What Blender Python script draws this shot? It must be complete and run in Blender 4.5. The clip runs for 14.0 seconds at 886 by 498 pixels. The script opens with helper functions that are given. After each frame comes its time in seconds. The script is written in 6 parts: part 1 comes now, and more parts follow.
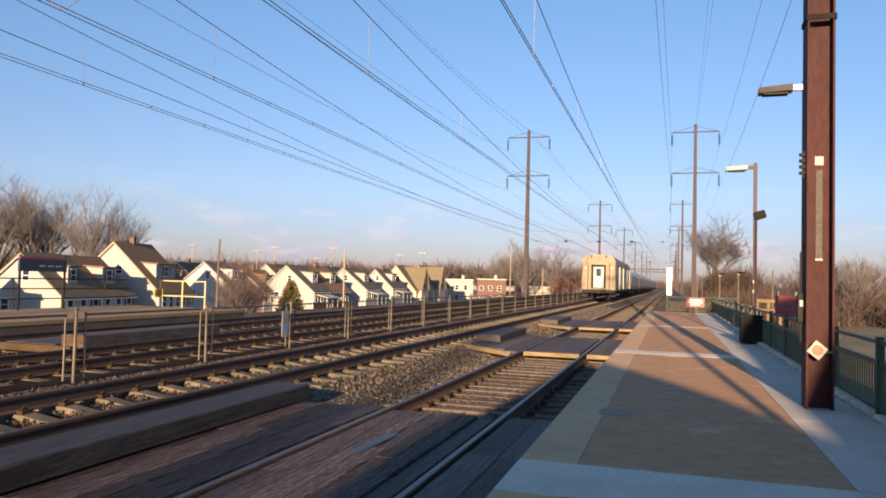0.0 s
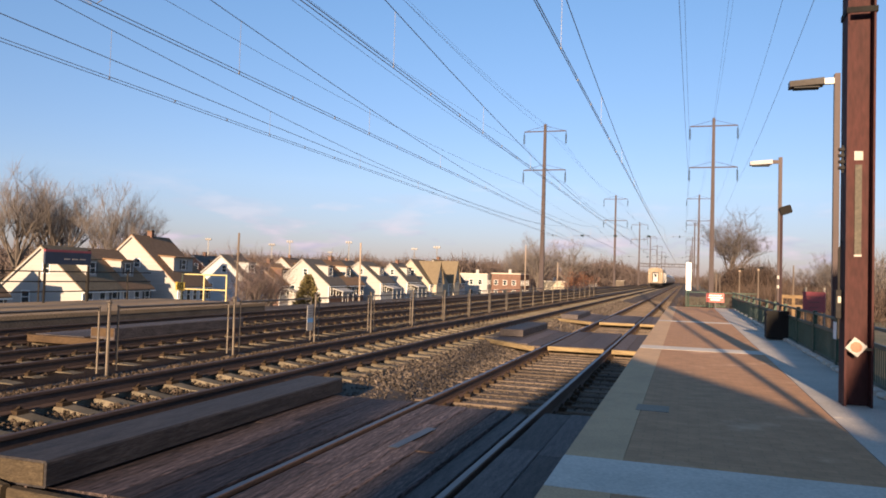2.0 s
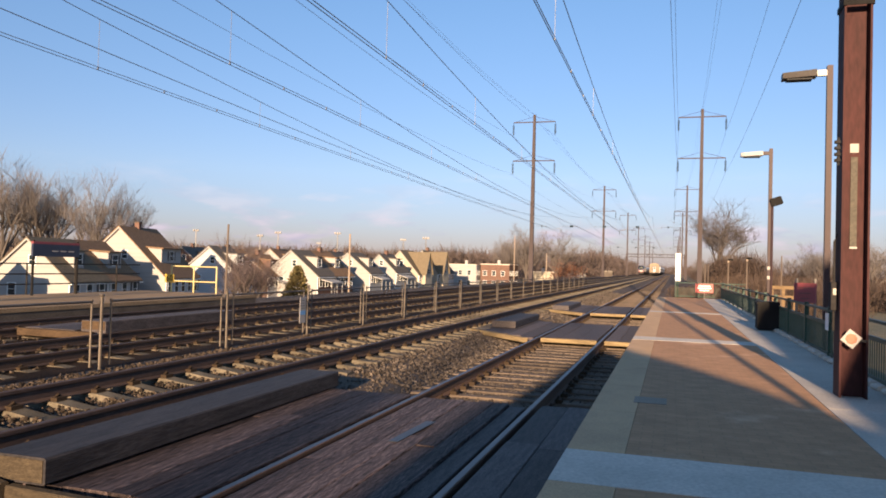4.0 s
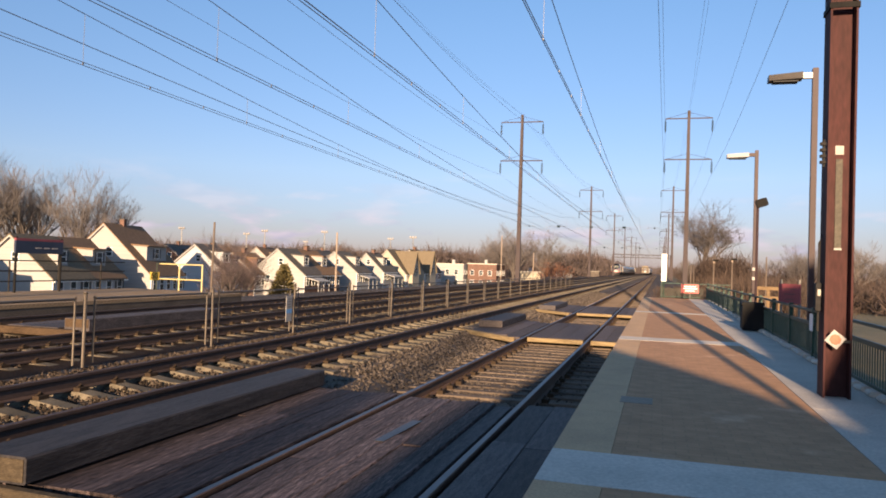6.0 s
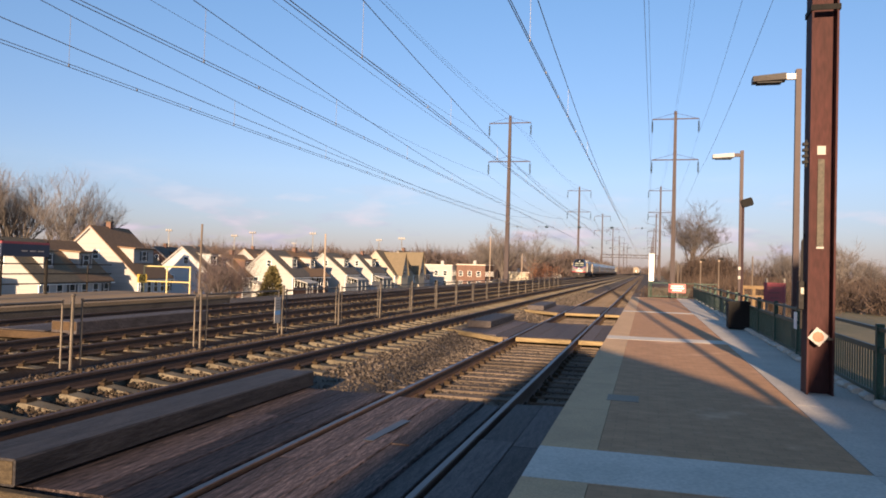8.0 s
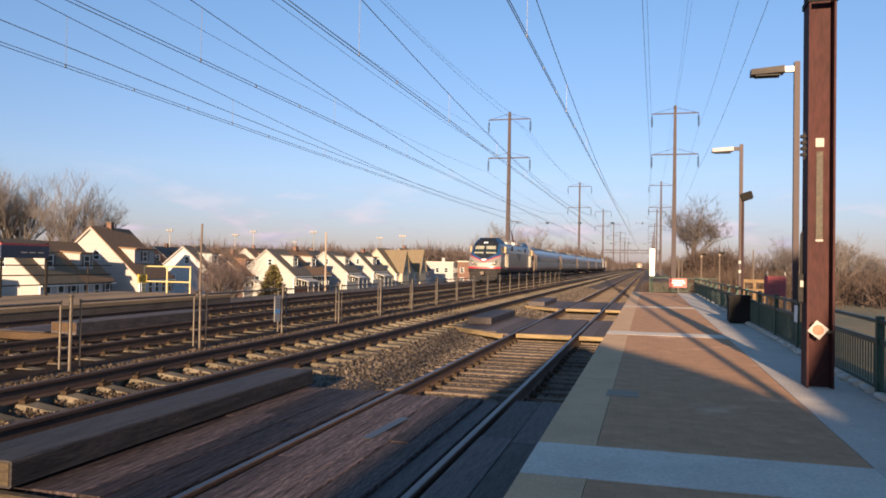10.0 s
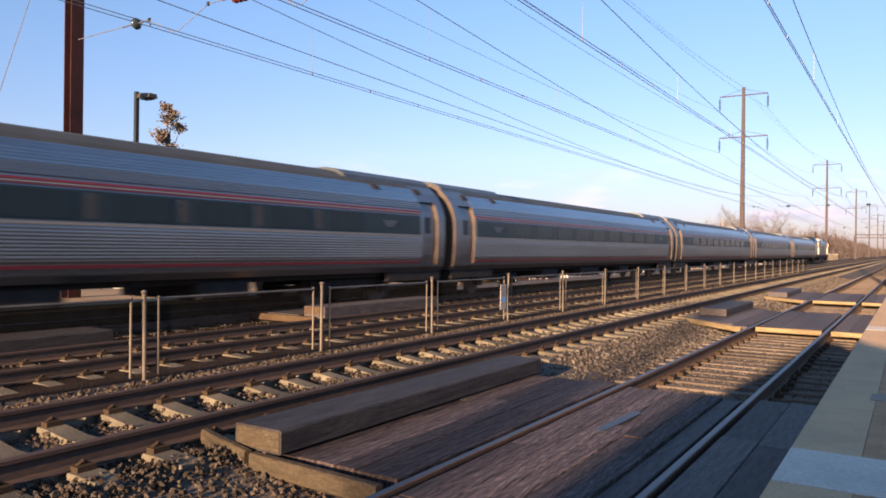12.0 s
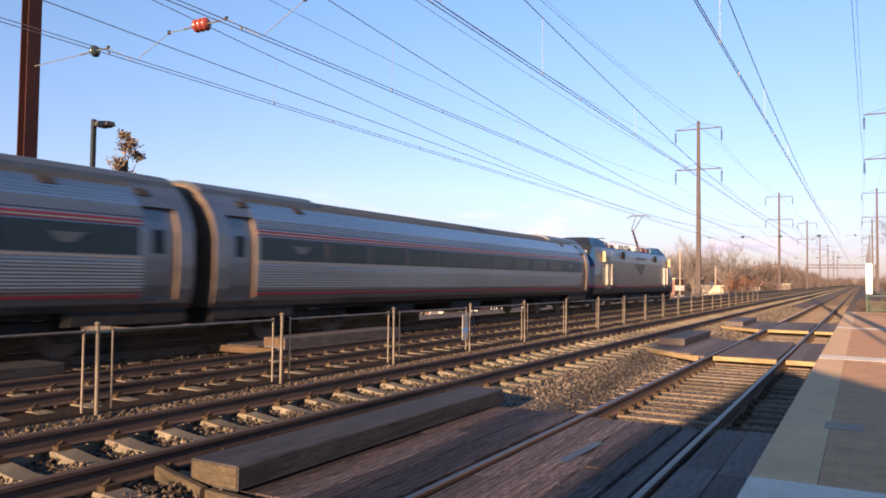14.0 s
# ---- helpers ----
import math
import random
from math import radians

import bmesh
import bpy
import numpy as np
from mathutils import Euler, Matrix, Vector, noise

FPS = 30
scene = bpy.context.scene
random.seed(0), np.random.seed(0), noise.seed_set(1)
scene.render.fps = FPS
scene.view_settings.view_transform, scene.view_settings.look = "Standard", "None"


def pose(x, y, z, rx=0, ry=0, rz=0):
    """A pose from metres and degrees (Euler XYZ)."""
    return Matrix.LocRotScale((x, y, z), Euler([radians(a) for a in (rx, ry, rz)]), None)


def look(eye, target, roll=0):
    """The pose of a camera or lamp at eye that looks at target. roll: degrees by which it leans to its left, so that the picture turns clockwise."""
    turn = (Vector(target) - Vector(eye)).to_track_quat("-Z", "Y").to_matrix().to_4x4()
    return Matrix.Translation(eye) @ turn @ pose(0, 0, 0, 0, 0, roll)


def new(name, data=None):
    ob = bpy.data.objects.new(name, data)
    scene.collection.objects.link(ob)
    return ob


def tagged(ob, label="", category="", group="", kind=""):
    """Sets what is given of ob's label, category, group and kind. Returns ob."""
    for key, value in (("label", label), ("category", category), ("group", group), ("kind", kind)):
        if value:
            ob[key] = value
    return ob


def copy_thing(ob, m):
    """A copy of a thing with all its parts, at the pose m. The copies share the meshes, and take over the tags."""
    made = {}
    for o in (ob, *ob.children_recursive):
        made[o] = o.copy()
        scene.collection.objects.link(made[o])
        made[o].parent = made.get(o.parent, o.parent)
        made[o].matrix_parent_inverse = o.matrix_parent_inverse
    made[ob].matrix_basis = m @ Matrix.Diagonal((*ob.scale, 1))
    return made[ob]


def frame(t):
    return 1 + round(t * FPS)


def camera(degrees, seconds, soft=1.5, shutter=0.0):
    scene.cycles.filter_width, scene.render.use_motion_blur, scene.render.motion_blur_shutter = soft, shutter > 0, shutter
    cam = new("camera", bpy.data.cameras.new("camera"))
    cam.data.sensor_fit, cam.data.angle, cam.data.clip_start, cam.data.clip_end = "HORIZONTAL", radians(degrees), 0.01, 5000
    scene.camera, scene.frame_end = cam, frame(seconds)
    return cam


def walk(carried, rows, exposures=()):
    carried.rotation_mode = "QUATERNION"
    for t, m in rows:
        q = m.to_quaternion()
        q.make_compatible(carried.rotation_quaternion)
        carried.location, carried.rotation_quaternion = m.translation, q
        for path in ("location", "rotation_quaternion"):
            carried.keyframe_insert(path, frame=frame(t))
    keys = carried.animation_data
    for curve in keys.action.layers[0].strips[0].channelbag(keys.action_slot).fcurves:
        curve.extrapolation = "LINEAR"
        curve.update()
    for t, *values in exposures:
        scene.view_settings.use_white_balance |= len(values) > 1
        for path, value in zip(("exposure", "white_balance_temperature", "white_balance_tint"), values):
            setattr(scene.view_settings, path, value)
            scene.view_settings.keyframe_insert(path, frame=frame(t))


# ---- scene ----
cam = camera(61.9, 14.0, soft=1.8, shutter=0.15)
PATH = [
    (0, (2.697, -0.016, 1.642), (2.107, 1.893, 1.728), 1.5),
    (0.5, (2.594, -0.061, 1.648), (2.016, 1.851, 1.736), 1.0),
    (1, (2.503, -0.089, 1.647), (1.947, 1.83, 1.744), 1.6),
    (1.5, (2.469, -0.093, 1.648), (1.889, 1.818, 1.749), 2.6),
    (2, (2.449, -0.084, 1.644), (1.824, 1.815, 1.713), 1.7),
    (2.5, (2.379, -0.053, 1.643), (1.747, 1.843, 1.713), 2.0),
    (3, (2.341, -0.058, 1.667), (1.74, 1.848, 1.721), 1.2),
    (5.5, (2.335, -0.112, 1.668), (1.749, 1.8, 1.707), 2.3),
    (6, (2.33, -0.063, 1.664), (1.768, 1.856, 1.708), 1.9),
    (6.5, (2.346, -0.092, 1.673), (1.808, 1.834, 1.721), 1.5),
    (7, (2.347, -0.117, 1.675), (1.807, 1.808, 1.724), 1.6),
    (7.5, (2.349, -0.12, 1.66), (1.816, 1.807, 1.709), 1.7),
    (10, (2.386, -0.078, 1.652), (1.851, 1.848, 1.692), 1.0),
    (10.5, (2.387, -0.089, 1.665), (1.867, 1.841, 1.708), 1.2),
    (11, (2.364, -0.067, 1.654), (1.82, 1.857, 1.686), 1.3),
    (11.2, (2.312, -0.103, 1.664), (1.597, 1.764, 1.679), 0.7),
    (11.3, (2.297, -0.118, 1.671), (1.47, 1.703, 1.666), 0.5),
    (11.5, (2.29, -0.113, 1.666), (1.308, 1.63, 1.641), -0.3),
    (12, (2.299, -0.105, 1.675), (1.225, 1.582, 1.673), 0.7),
    (12.5, (2.301, -0.116, 1.699), (1.246, 1.583, 1.736), 1.2),
    (13, (2.296, -0.112, 1.69), (1.261, 1.598, 1.749), 1.1),
    (13.5, (2.3, -0.107, 1.693), (1.287, 1.616, 1.762), 1.2),
    (14, (2.3, -0.105, 1.684), (1.314, 1.633, 1.764), 0.7),
]
walk(cam, [(t, look(e, g, r)) for t, e, g, r in PATH],
     exposures=[(0.0, 1.57, 6700, 12), (10.9, 1.54, 6700, 12), (11.5, 1.78, 6760, 14), (12.2, 2.01, 6920, 18), (14.0, 2.03, 6970, 19)])

# ---- world, sun ----
SUN_ELEV = radians(12.0)
SUN_DIR = Vector((-0.085, 1.0, -math.tan(SUN_ELEV) * math.hypot(0.085, 1.0))).normalized()   # the way the light goes


def build_world():
    world = bpy.data.worlds.new("sky")
    scene.world = world
    world.use_nodes = True
    nt = world.node_tree
    nt.nodes.clear()
    out = nt.nodes.new("ShaderNodeOutputWorld")
    bg = nt.nodes.new("ShaderNodeBackground")
    sky = nt.nodes.new("ShaderNodeTexSky")
    sky.sky_type = "NISHITA"
    sky.sun_disc = False
    sky.sun_elevation = radians(12.0)
    sky.sun_rotation = math.atan2(0.085, -1.0)
    sky.air_density, sky.dust_density, sky.ozone_density, sky.altitude = 1.0, 0.35, 2.6, 40
    # thin low clouds near the horizon
    co = nt.nodes.new("ShaderNodeTexCoord")
    mp = nt.nodes.new("ShaderNodeMapping")
    mp.inputs["Scale"].default_value = (9.0, 9.0, 32.0)
    nz = nt.nodes.new("ShaderNodeTexNoise")
    nz.inputs["Scale"].default_value, nz.inputs["Detail"].default_value, nz.inputs["Roughness"].default_value = 1.0, 6.0, 0.55
    ramp = nt.nodes.new("ShaderNodeValToRGB")
    ramp.color_ramp.elements[0].position, ramp.color_ramp.elements[1].position = 0.515, 0.63
    sep = nt.nodes.new("ShaderNodeSeparateXYZ")
    band = nt.nodes.new("ShaderNodeValToRGB")
    e = band.color_ramp.elements
    e[0].position, e[0].color = 0.0, (0, 0, 0, 1)
    e[1].position, e[1].color = 0.13, (0, 0, 0, 1)
    for p, v in ((0.015, 0.55), (0.042, 0.75), (0.07, 0.28)):
        el = e.new(p)
        el.color = (v, v, v, 1)
    mul = nt.nodes.new("ShaderNodeMath")
    mul.operation = "MULTIPLY"
    mix = nt.nodes.new("ShaderNodeMix")
    mix.data_type = "RGBA"
    nz2 = nt.nodes.new("ShaderNodeTexNoise")
    nz2.inputs["Scale"].default_value = 1.7
    puff = nt.nodes.new("ShaderNodeMix")
    puff.data_type = "RGBA"
    puff.inputs["A"].default_value, puff.inputs["B"].default_value = (5.0, 5.4, 5.2, 1), (8.0, 7.4, 6.2, 1)
    sharp = nt.nodes.new("ShaderNodeMapRange")
    sharp.inputs["From Min"].default_value, sharp.inputs["From Max"].default_value = 0.42, 0.6
    nt.links.new(mp.outputs["Vector"], nz2.inputs["Vector"]), nt.links.new(nz2.outputs["Fac"], sharp.inputs["Value"])
    nt.links.new(sharp.outputs["Result"], puff.inputs["Factor"]), nt.links.new(puff.outputs["Result"], mix.inputs["B"])
    ln = nt.links.new
    ln(co.outputs["Generated"], mp.inputs["Vector"]), ln(mp.outputs["Vector"], nz.inputs["Vector"])
    ln(nz.outputs["Fac"], ramp.inputs["Fac"]), ln(co.outputs["Generated"], sep.inputs["Vector"])
    ln(sep.outputs["Z"], band.inputs["Fac"]), ln(ramp.outputs["Color"], mul.inputs[0]), ln(band.outputs["Color"], mul.inputs[1])
    ln(mul.outputs["Value"], mix.inputs["Factor"]), ln(sky.outputs["Color"], mix.inputs["A"])
    tone = nt.nodes.new("ShaderNodeMix")
    tone.data_type, tone.blend_type = "RGBA", "MULTIPLY"
    tone.inputs["Factor"].default_value = 1.0
    haze = nt.nodes.new("ShaderNodeValToRGB")
    h = haze.color_ramp.elements
    h[0].position, h[0].color = 0.0, (0.39, 0.348, 0.55, 1)
    h[1].position, h[1].color = 0.55, (0.74, 0.925, 1.015, 1)
    for p, c in ((0.12, (0.64, 0.6, 0.725, 1)), (0.3, (0.71, 0.755, 0.855, 1))):
        el = h.new(p)
        el.color = c
    ln(sep.outputs["Z"], haze.inputs["Fac"]), ln(haze.outputs["Color"], tone.inputs["B"])
    ln(mix.outputs["Result"], tone.inputs["A"]), ln(tone.outputs["Result"], bg.inputs["Color"])
    bg.inputs["Strength"].default_value = 0.075
    ln(bg.outputs["Background"], out.inputs["Surface"])


build_world()
sun = new("sun", bpy.data.lights.new("sun", "SUN"))
sun.data.energy, sun.data.angle, sun.data.color = 4.15, radians(0.5), (1.0, 0.73, 0.47)
sun.matrix_world = look((0, -80, 40), Vector((0, -80, 40)) + SUN_DIR)

# ---- materials ----
def material(name, a, b=None, rough=0.8, metal=0.0, scale=3.0, fine=60.0, bump=0.2, bump_dist=0.01, stretch=(1, 1, 1), stain=0.25, island=0.0, spec=0.5, emit=None, rnd=0.0):
    """Procedural surface: two colours mixed by a coarse and a fine noise, stains, relief; island: colour steps from piece to piece."""
    m = bpy.data.materials.new(name)
    m.use_nodes = True
    nt = m.node_tree
    p = nt.nodes["Principled BSDF"]
    ln = nt.links.new
    b = b or tuple(c * 0.7 for c in a)
    co = nt.nodes.new("ShaderNodeTexCoord")
    mp = nt.nodes.new("ShaderNodeMapping")
    mp.inputs["Scale"].default_value = stretch
    ln(co.outputs["Object"], mp.inputs["Vector"])
    n1, n2 = nt.nodes.new("ShaderNodeTexNoise"), nt.nodes.new("ShaderNodeTexNoise")
    for n, s, d in ((n1, scale, 5.0), (n2, fine, 4.0)):
        n.inputs["Scale"].default_value, n.inputs["Detail"].default_value = s, d
        ln(mp.outputs["Vector"], n.inputs["Vector"])
    mix = nt.nodes.new("ShaderNodeMix")
    mix.data_type = "RGBA"
    mix.inputs["A"].default_value, mix.inputs["B"].default_value = (*a, 1), (*b, 1)
    ramp = nt.nodes.new("ShaderNodeValToRGB")
    ramp.color_ramp.elements[0].position, ramp.color_ramp.elements[1].position = 0.35, 0.68
    ln(n1.outputs["Fac"], ramp.inputs["Fac"]), ln(ramp.outputs["Color"], mix.inputs["Factor"])
    hsv = nt.nodes.new("ShaderNodeHueSaturation")
    ln(mix.outputs["Result"], hsv.inputs["Color"])
    mr = nt.nodes.new("ShaderNodeMapRange")
    mr.inputs["From Min"].default_value, mr.inputs["From Max"].default_value = 0.3, 0.7
    mr.inputs["To Min"].default_value, mr.inputs["To Max"].default_value = 1 - stain, 1 + stain
    ln(n2.outputs["Fac"], mr.inputs["Value"])
    value = mr.outputs["Result"]
    for amount, node, sock in ((island, "ShaderNodeNewGeometry", "Random Per Island"), (rnd, "ShaderNodeObjectInfo", "Random")):
        if amount:
            g, r2, mm = nt.nodes.new(node), nt.nodes.new("ShaderNodeMapRange"), nt.nodes.new("ShaderNodeMath")
            r2.inputs["To Min"].default_value, r2.inputs["To Max"].default_value = 1 - amount, 1 + amount
            ln(g.outputs[sock], r2.inputs["Value"])
            mm.operation = "MULTIPLY"
            ln(value, mm.inputs[0]), ln(r2.outputs["Result"], mm.inputs[1])
            value = mm.outputs["Value"]
    ln(value, hsv.inputs["Value"])
    ln(hsv.outputs["Color"], p.inputs["Base Color"])
    p.inputs["Roughness"].default_value, p.inputs["Metallic"].default_value = rough, metal
    p.inputs["Specular IOR Level"].default_value = spec
    if bump:
        bp = nt.nodes.new("ShaderNodeBump")
        bp.inputs["Strength"].default_value, bp.inputs["Distance"].default_value = bump, bump_dist
        ln(n2.outputs["Fac"], bp.inputs["Height"]), ln(bp.outputs["Normal"], p.inputs["Normal"])
    if emit:
        p.inputs["Emission Color"].default_value, p.inputs["Emission Strength"].default_value = (*emit[:3], 1), emit[3]
    return m


def brick_material(name, a, b, mortar, scale=1.0, rough=0.85, width=0.2, row=0.1):
    m = material(name, a, b, rough=rough, spec=0.15, scale=0.9, fine=4.5, stain=0.12)
    nt = m.node_tree
    p = nt.nodes["Principled BSDF"]
    bt = nt.nodes.new("ShaderNodeTexBrick")
    bt.inputs["Color1"].default_value, bt.inputs["Color2"].default_value, bt.inputs["Mortar"].default_value = (*a, 1), (*b, 1), (*mortar, 1)
    bt.inputs["Scale"].default_value, bt.inputs["Brick Width"].default_value, bt.inputs["Row Height"].default_value = scale, width, row
    bt.inputs["Mortar Size"].default_value = 0.006
    co = nt.nodes.new("ShaderNodeTexCoord")
    nt.links.new(co.outputs["Object"], bt.inputs["Vector"])
    hsv = [n for n in nt.nodes if n.type == "HUE_SAT"][0]
    wear = nt.nodes.new("ShaderNodeTexNoise")
    wear.inputs["Scale"].default_value, wear.inputs["Detail"].default_value, wear.inputs["Roughness"].default_value = 0.9, 7.0, 0.62
    wr = nt.nodes.new("ShaderNodeValToRGB")
    wr.color_ramp.elements[0].position, wr.color_ramp.elements[1].position = 0.585, 0.7
    scuff = nt.nodes.new("ShaderNodeMix")
    scuff.data_type = "RGBA"
    scuff.inputs["B"].default_value = (1.25 * a[0], 1.4 * a[1], 1.6 * a[2], 1)
    nt.links.new(co.outputs["Object"], wear.inputs["Vector"]), nt.links.new(wear.outputs["Fac"], wr.inputs["Fac"])
    nt.links.new(wr.outputs["Color"], scuff.inputs["Factor"]), nt.links.new(bt.outputs["Color"], scuff.inputs["A"])
    nt.links.new(scuff.outputs["Result"], hsv.inputs["Color"])
    bp = [n for n in nt.nodes if n.type == "BUMP"][0]
    bp.inputs["Distance"].default_value = 0.004
    inv = nt.nodes.new("ShaderNodeMath")
    inv.operation = "SUBTRACT"
    inv.inputs[0].default_value = 1.0
    nt.links.new(bt.outputs["Fac"], inv.inputs[1]), nt.links.new(inv.outputs["Value"], bp.inputs["Height"])
    return m


M = {}
M["ballast"] = material("ballast_gravel", (0.1358, 0.106, 0.084), (0.0732, 0.058, 0.047), spec=0.06, scale=1.2, fine=45, bump=0.4, bump_dist=0.02, stain=0.6)
M["ballast_dark"] = material("dark_brown_ballast", (0.04, 0.028, 0.022), (0.022, 0.016, 0.013), spec=0.05, scale=1.2, fine=45, bump=1.0, bump_dist=0.05, stain=0.6)
M["stone"] = material("crushed_stone", (0.1233, 0.1, 0.082), (0.0502, 0.042, 0.037), spec=0.05, scale=6, fine=40, bump=0.5, island=0.5)
M["stone_brown"] = material("dark_brown_stone", (0.085, 0.065, 0.05), (0.033, 0.026, 0.021), spec=0.05, scale=6, fine=40, bump=0.5, island=0.55)
M["tie"] = material("concrete_tie", (0.145, 0.122, 0.091), (0.09, 0.077, 0.058), spec=0.06, scale=3, fine=50, bump=0.3, rnd=0.2)
M["tie_wood"] = material("weathered_tie_timber", (0.1463, 0.113, 0.087), (0.0784, 0.061, 0.049), scale=2, fine=30, stretch=(1, 8, 8), bump=0.5, rnd=0.35, island=0.3, stain=0.4, spec=0.06)
M["rail"] = material("rusty_rail_steel", (0.078, 0.051, 0.042), (0.047, 0.033, 0.029), rough=0.75, metal=0.0, spec=0.25, scale=4, fine=80, stretch=(1, .15, 1))
# Rust for track one's rails, with warm sunlight on the webs mixed in.
M["rail_sunlit"] = material("sunlit_rust_rail_steel", (0.13, 0.077, 0.053), (0.08, 0.049, 0.036), rough=0.8, spec=0.2, scale=4, fine=80, stretch=(1, .15, 1))
M["rail_head"] = material("polished_rail_head", (0.105, 0.095, 0.1), (0.07, 0.064, 0.068), rough=0.45, metal=0.8, scale=2, fine=30, stretch=(4, .1, 1), bump=0.05)
M["rail_rust"] = material("rusted_rail_head", (0.085, 0.055, 0.045), (0.055, 0.038, 0.032), rough=0.6, metal=0.3, spec=0.2, scale=2, fine=30, stretch=(4, .1, 1), bump=0.05)
M["clip"] = material("rusty_rail_clip", (0.05, 0.034, 0.022), (0.028, 0.02, 0.015), rough=0.85, spec=0.1)
M["plank"] = material("crossing_plank", (0.1233, 0.09, 0.087), (0.0188, 0.016, 0.017), rough=0.7, scale=3.2, fine=14, stretch=(9, .7, 5), bump=0.9, bump_dist=0.015, rnd=0.5, stain=0.85, spec=0.14)
M["plank_grey"] = material("dark_grey_crossing_panel", (0.0961, 0.08, 0.078), (0.0481, 0.041, 0.042), rough=0.7, scale=4, fine=24, stretch=(6, .8, 4), bump=0.5, rnd=0.3, spec=0.2, stain=0.4)
M["timber"] = material("weathered_timber_top", (0.046, 0.041, 0.042), (0.019, 0.017, 0.018), rough=0.65, scale=4, fine=26, stretch=(6, .5, 6), bump=0.6, rnd=0.25, stain=0.5, spec=0.2)
M["timber_end"] = material("sawn_timber_end", (0.078, 0.06, 0.04), (0.047, 0.037, 0.026), rough=0.9, spec=0.1, scale=5, fine=26, stretch=(2, 2, 9), bump=0.5, stain=0.4)
M["concrete"] = material("platform_concrete", (0.49, 0.435, 0.372), (0.405, 0.36, 0.308), scale=1.3, fine=40, bump=0.15, stain=0.14, spec=0.3)
M["concrete_dark"] = material("dark_brown_concrete", (0.13, 0.108, 0.088), (0.085, 0.07, 0.058), scale=1.5, fine=30, bump=0.3, spec=0.1)
M["concrete_pale"] = material("pale_concrete_band", (0.57, 0.51, 0.44), (0.47, 0.43, 0.37), scale=2.0, fine=40, bump=0.12, stain=0.14, spec=0.25)
M["tactile"] = material("faded_tan_edge_strip", (0.56, 0.365, 0.21), (0.48, 0.315, 0.185), scale=2, fine=70, bump=0.4, stain=0.14, spec=0.15)
M["paving"] = brick_material("red_brown_paving_brick", (0.4493, 0.251, 0.138), (0.4023, 0.225, 0.124), (0.35, 0.208, 0.118))
M["beam_brown"] = material("brown_beam_timber", (0.095, 0.063, 0.039), (0.06, 0.041, 0.027), rough=0.9, scale=5, fine=26, stretch=(2, 2, 9), bump=0.4, spec=0.03)
M["platform_tan"] = material("tan_platform_surface", (0.31, 0.22, 0.135), (0.25, 0.178, 0.112), scale=.8, fine=30, bump=0.1, stain=0.14, spec=0.05)
M["asphalt"] = material("asphalt", (0.3, 0.235, 0.175), (0.21, 0.165, 0.125), scale=.5, fine=60, bump=0.3)
M["grass"] = material("winter_grass", (0.16, 0.125, 0.06), (0.09, 0.085, 0.04), scale=0.5, fine=9, bump=0.8, bump_dist=0.08, stain=0.35)
M["weathering"] = material("weathering_steel", (0.055, 0.0175, 0.0165), (0.036, 0.0135, 0.0125), rough=0.75, spec=0.25, scale=1.5, fine=25, stretch=(1, 1, .3), stain=0.25)
M["pole_far"] = material("rust_brown_pole", (0.04, 0.025, 0.026), (0.031, 0.02, 0.021), rough=0.7)
M["bronze"] = material("bronze_lamp_paint", (0.046, 0.027, 0.028), (0.037, 0.022, 0.023), rough=0.5, metal=0.0, spec=0.2, bump=0.05)
M["galv"] = material("galvanised_steel", (0.22, 0.205, 0.185), (0.16, 0.15, 0.135), rough=0.5, metal=0.7, bump=0.1)
# Bluish sky reflection on the metal is mixed into its colour.
M["patch"] = material("sky_tinted_metal_patch", (0.05, 0.058, 0.072), (0.028, 0.031, 0.038), rough=0.5, metal=0.3, scale=9, fine=40, stretch=(6, .6, 1), bump=0.2, stain=0.4)
M["fence_post"] = material("weathered_fence_post", (0.15, 0.122, 0.094), (0.1, 0.082, 0.066), rough=0.55, metal=0.35, bump=0.1)
M["wire"] = material("dark_wire", (0.038, 0.033, 0.029), (0.028, 0.025, 0.022), rough=0.7, metal=0.2, spec=0.1, bump=0)
M["catenary"] = material("weathered_bronze_wire", (0.2, 0.205, 0.22), (0.15, 0.155, 0.17), rough=0.5, metal=0.4, bump=0)
M["green"] = material("dark_green_fence_paint", (0.023, 0.06, 0.043), (0.018, 0.047, 0.034), spec=0.25, rough=0.5, bump=0.05)
M["green_panel"] = material("green_slat_panel", (0.025, 0.064, 0.044), (0.019, 0.049, 0.034), rough=0.5, bump=0.1)
M["black"] = material("black_plastic", (0.010, 0.009, 0.009), (0.014, 0.013, 0.012), rough=0.8, spec=0.15, bump=0.05)
M["white"] = material("white_sign_paint", (0.8, 0.8, 0.78), (0.7, 0.7, 0.68), rough=0.5, bump=0.03, stain=0.05)
M["white_dull"] = material("dull_white_paint", (0.36, 0.33, 0.30), (0.30, 0.28, 0.26), rough=0.6, bump=0.03, stain=0.1)
M["text_grey"] = material("dull_grey_lettering", (0.1, 0.05, 0.05), (0.085, 0.043, 0.043), rough=0.6, bump=0)
M["band"] = material("dark_window_band", (0.015, 0.031, 0.043), (0.013, 0.027, 0.038), rough=0.4, spec=0.25, bump=0)
# End faces and jambs toward the sun: their lit brown is in the colour.
M["coach_end"] = material("brown_coach_end", (0.10, 0.068, 0.048), (0.07, 0.048, 0.036), rough=0.7, bump=0.05)
